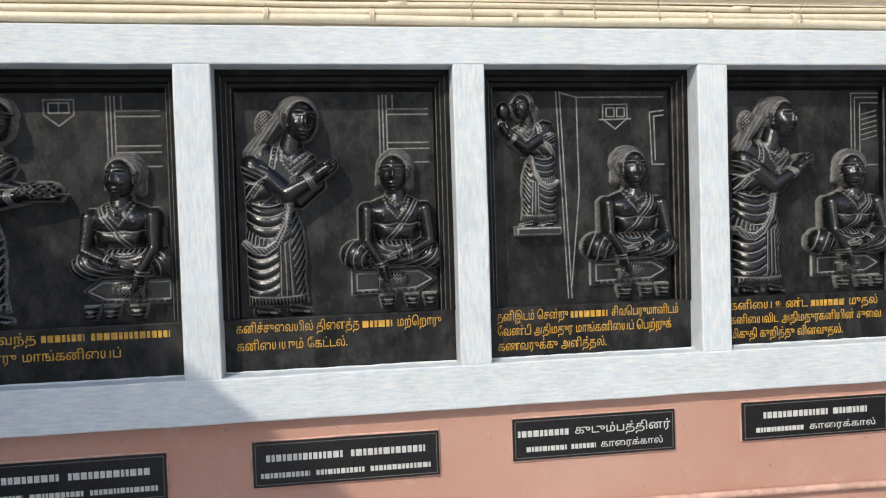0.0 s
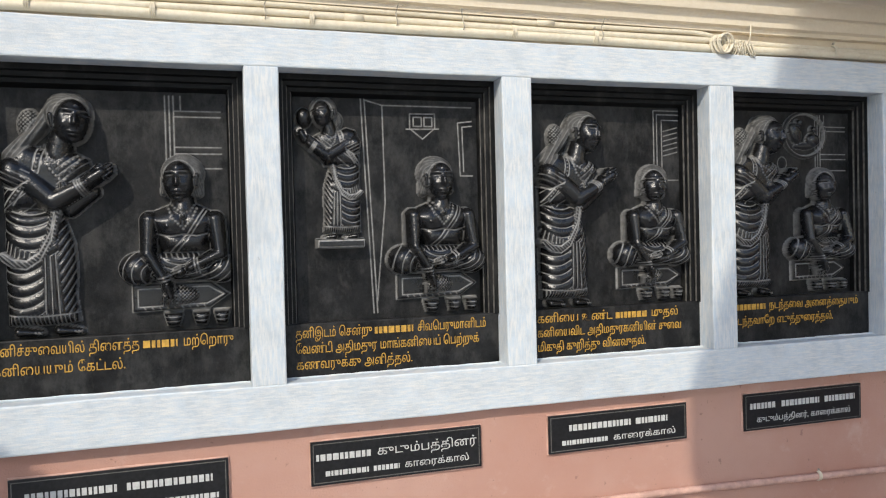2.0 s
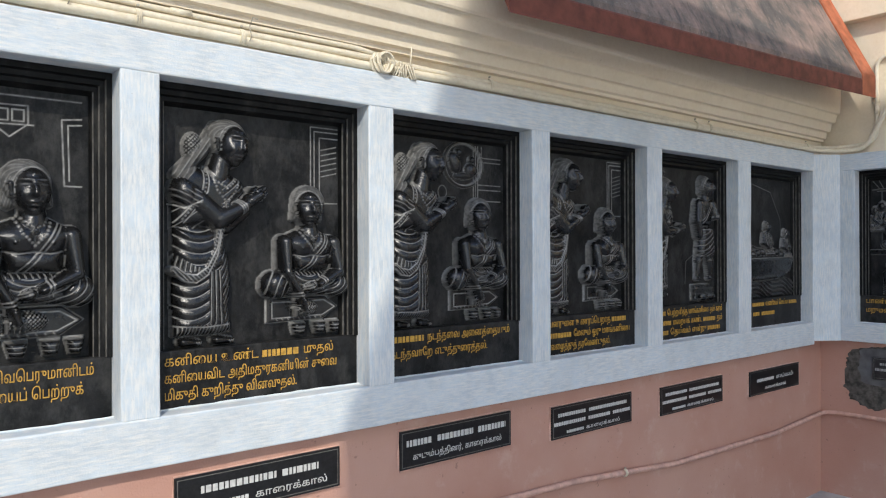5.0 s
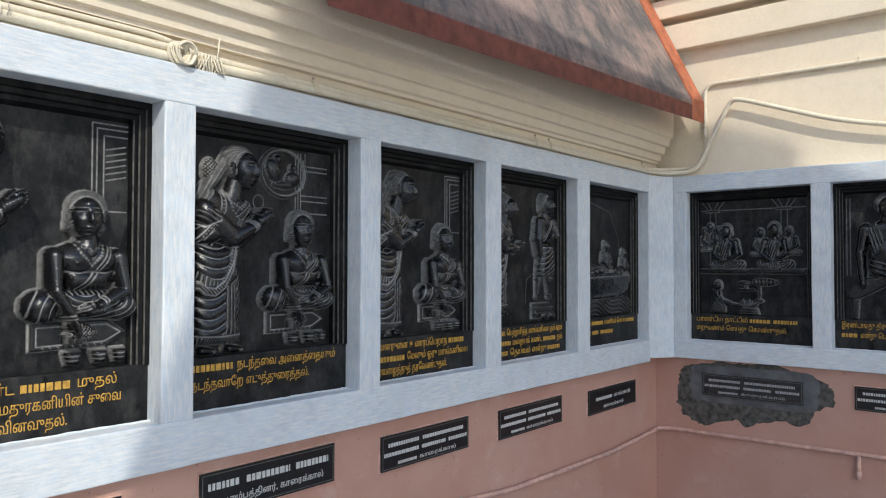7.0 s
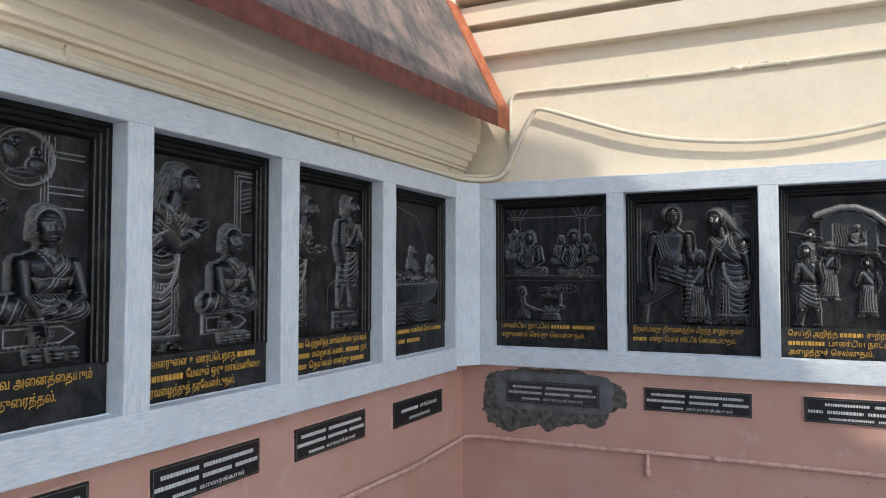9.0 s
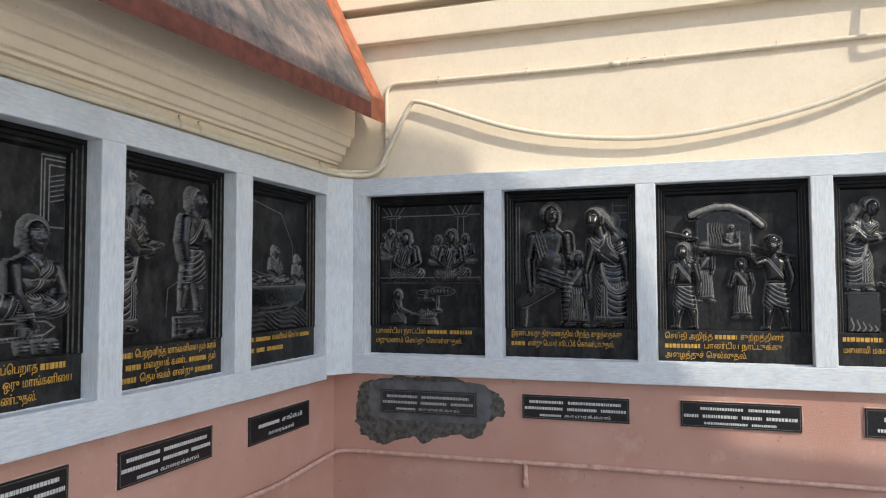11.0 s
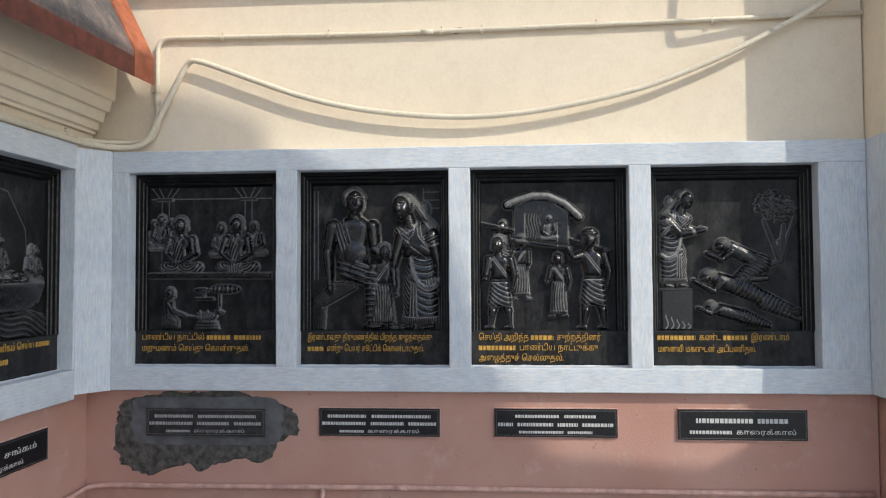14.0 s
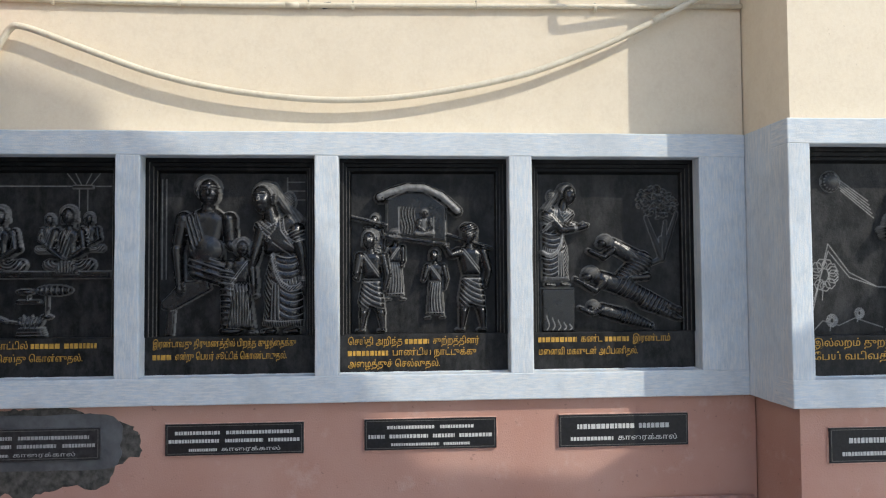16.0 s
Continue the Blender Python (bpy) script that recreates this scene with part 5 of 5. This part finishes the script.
pipe("hanging_pipe", "cream flexible pipe sagging across the wall between two fixings", lb + [(-0.12, 0.01, 2.182), (-0.03, -0.07, 2.172), (0.045, -0.17, 2.175), (0.06, -0.24, 2.20), (0.062, -0.44, 2.585)]
     + [(0.05, y, z) for y, z in sag] + [(-0.10, -3.63, 3.0), (-0.19, -3.58, 3.10), (-0.19, -3.22, 3.04), (-0.19, -3.28, 3.6)], 0.0145, PVC, [((0.05, -3.30, 2.687), (0, -0.27, 0.14))], 0.05)
lc = [(-9.0 + 0.5 * i, 0.030 + wob(i, 6), 2.237 + wob(i, 7)) for i in range(12)]
pipe("conduit", "thin cream conduit that ends at a coil of wire", lc + [(-3.43, 0.02, 2.225)], 0.009, PVC, [((-5.25, 0.03, 2.238), (1, 0, 0)), ((-4.1, 0.028, 2.236), (1, 0, 0))])
for x in (-5.65, -5.33, -4.88, -4.22, -3.92, -2.9, -1.45, -1.32, -0.2):
    clip((x, 0.024, 2.198), (1, 0, 0), (0, 0, 1), 0.021)
for y in (-0.62, -1.158, -1.72, -1.917, -2.47, -3.018):
    clip((0.086, y, 2.731 + (0.012 if y < -2.3 else 0)), (0, 1, 0), (0, 0, 1), 0.014)
clip((0.086, -0.285, 2.46), (0, 0, 1), (0, 1, 0), 0.014)

# coil of wire tied to the pipes
coil = thing("wire_coil", pose(-3.43, 0.012, 2.195), "coil of pale cable tied to the pipes", "cable")
rng = random.Random(3)
for k in range(7):
    bm = bmesh.new()
    r, ph = 0.026 + 0.004 * rng.random(), rng.uniform(0, 6)
    tube(bm, [((r + 0.003 * math.sin(3 * a)) * math.cos(a) + 0.004 * k - 0.01, -0.008 - 0.004 * k + 0.004 * math.sin(a + ph), (r + 0.004) * math.sin(a)) for a in [i * math.tau / 16 for i in range(17)]], 0.0036, 6)
    part("loop", bm, PVC, coil, smooth=True)
bm = bmesh.new()
for q in range(4):
    tube(bm, [(0.05 + 0.012 * k, -0.012 + 0.01 * math.sin(k * 1.3 + q), -0.015 + 0.03 * math.cos(k * 1.7 + q * 1.5)) for k in range(9)], 0.003, 5)
tube(bm, [(0.12, -0.01, -0.02), (0.125, -0.02, 0.03), (0.13, -0.018, 0.075)], 0.0026, 5)
part("loose_end", bm, PVC, coil, smooth=True)
for x, a in ((-4.62, 0.3), (-4.40, -0.4), (-5.02, 0.9), (-3.9, 0.2)):
    bit = thing("tie_wire", pose(x, 0.012, 2.2), "twisted end of tie wire on the pipes", "wire", "tie wires")
    bm = bmesh.new()
    tube(bm, [(0, 0.01, -0.025), (0.004, -0.012, 0), (0, -0.004, 0.03), (0.02 * math.sin(a), -0.02, 0.055), (0.035 * math.sin(a) + 0.01, -0.024, 0.05)], 0.0018, 5)
    part("strand", bm, WIRE, bit)

# painted pipe along the foot of the walls
dp = [(-9.0, 0.024, 0.66), (-3.7, 0.024, 0.60), (-2.39, 0.024, 0.556), (-1.64, 0.024, 0.492), (-0.6, 0.022, 0.478), (0.018, 0.016, 0.512), (0.026, -0.06, 0.522), (0.026, -0.7, 0.524), (0.026, -1.6, 0.530), (0.026, -2.6, 0.528), (0.026, -3.69, 0.53)]
low = pipe("painted_pipe", "pink painted pipe along the foot of the wall", dp, 0.0125, PINKPIPE, [((0.026, -1.52, 0.530), (0, 1, 0)), ((-2.1, 0.024, 0.531), (1, 0, -0.08))], 0.03)
bm = bmesh.new()
tube(bm, [(0.026, -1.143, 0.528), (0.024, -1.143, 0.40)], 0.0125)
part("stub", bm, PINKPIPE, low, smooth=True)
bm = bmesh.new()
tube(bm, [(0.024, -1.143, 0.435), (0.024, -1.143, 0.392)], 0.0165)
part("cap", bm, PINKPIPE, low, smooth=True)
for x in (-3.0, -2.05):
    clip((x, 0.024, 0.58 if x < -2.5 else 0.527), (1, 0, 0), (0, 0, 1), 0.016)

# ---- unseen shade casters behind the camera ----
SH = Vector((-SUN_A, -SUN_B, 0)).normalized()
UH = Vector((SUN_B, -SUN_A, 0)).normalized()


def shade_wall(name, outline, dist, thick, label):
    """An added wall, out of view, whose outline blocks the sun across its path."""
    bm = bmesh.new()
    prism(bm, [SH * dist + UH * u + Vector((0, 0, z)) for u, z in outline], [SH * (dist + thick) + UH * u + Vector((0, 0, z)) for u, z in outline])
    bmesh.ops.recalc_face_normals(bm, faces=bm.faces)
    return tagged(part(name, bm, SHADE_WALL), label, "wall", kind="structure")


# outlines traced back from the shade edges on the panel walls
shade_wall("wall_unseen_gable", [(-2.73, 3.3), (-2.73, 4.70), (-2.91, 4.95), (-2.70, 5.7), (-2.59, 6.27), (-2.43, 6.76), (-2.03, 7.0), (-1.06, 7.45), (0.0, 8.0), (0.18, 8.1), (0.36, 7.86), (0.555, 7.5), (0.59, 7.2), (1.02, 6.25), (1.17, 5.41), (1.343, 4.91), (1.75, 4.40), (2.9, 4.2), (2.9, 3.3)],
           7.0, 0.35, "unseen cream wall, its outline shaped to cast the shade")
shade_wall("wall_unseen_west", [(-12.0, -0.05), (-12.0, 6.4), (-8.9, 6.4), (-5.32, 4.325), (-4.70, 3.975), (-3.8, 3.45), (-3.8, -0.05)], 7.0, 0.35, "unseen cream wall with sloped top, added to cast shade")

# added pillars under the raised unseen wall; the gap lets sun bounce off the ground
for u in (-2.55, -0.75, 1.05, 2.72):
    bm = bmesh.new()
    for u0, u1, z0, z1 in ((u - 0.15, u + 0.15, -0.02, 3.06), (u - 0.18, u + 0.18, 3.06, 3.3)):
        ring = [(u0, 0.02), (u1, 0.02), (u1, 0.33), (u0, 0.33)]
        prism(bm, [SH * (7.0 + d) + UH * v + Vector((0, 0, z0)) for v, d in ring], [SH * (7.0 + d) + UH * v + Vector((0, 0, z1)) for v, d in ring])
    bmesh.ops.recalc_face_normals(bm, faces=bm.faces)
    tagged(part("pillar", bm, SHADE_WALL), "added square pillar, unseen, holding up the shade-casting wall", "pillar", "pillars of the next house", "structure")

# chipped plaster beside the conduit
bm = bmesh.new()
ring = [(1.80 + 0.055 * math.cos(i * 0.45) * (1 + 0.35 * math.sin(i * 2.7)), 2.738 + 0.013 * math.sin(i * 0.45) * (1 + 0.3 * math.cos(i * 1.9))) for i in range(14)]
prism(bm, [(x, 0.102, z) for x, z in ring], [(x, 0.096, z) for x, z in ring])
bmesh.ops.recalc_face_normals(bm, faces=bm.faces)
ob = part("plaster_patch", bm, BED)
ob.matrix_world = WALL_B
tagged(ob, "small grey filled chip in the cream wall", "plaster patch", kind="structure")
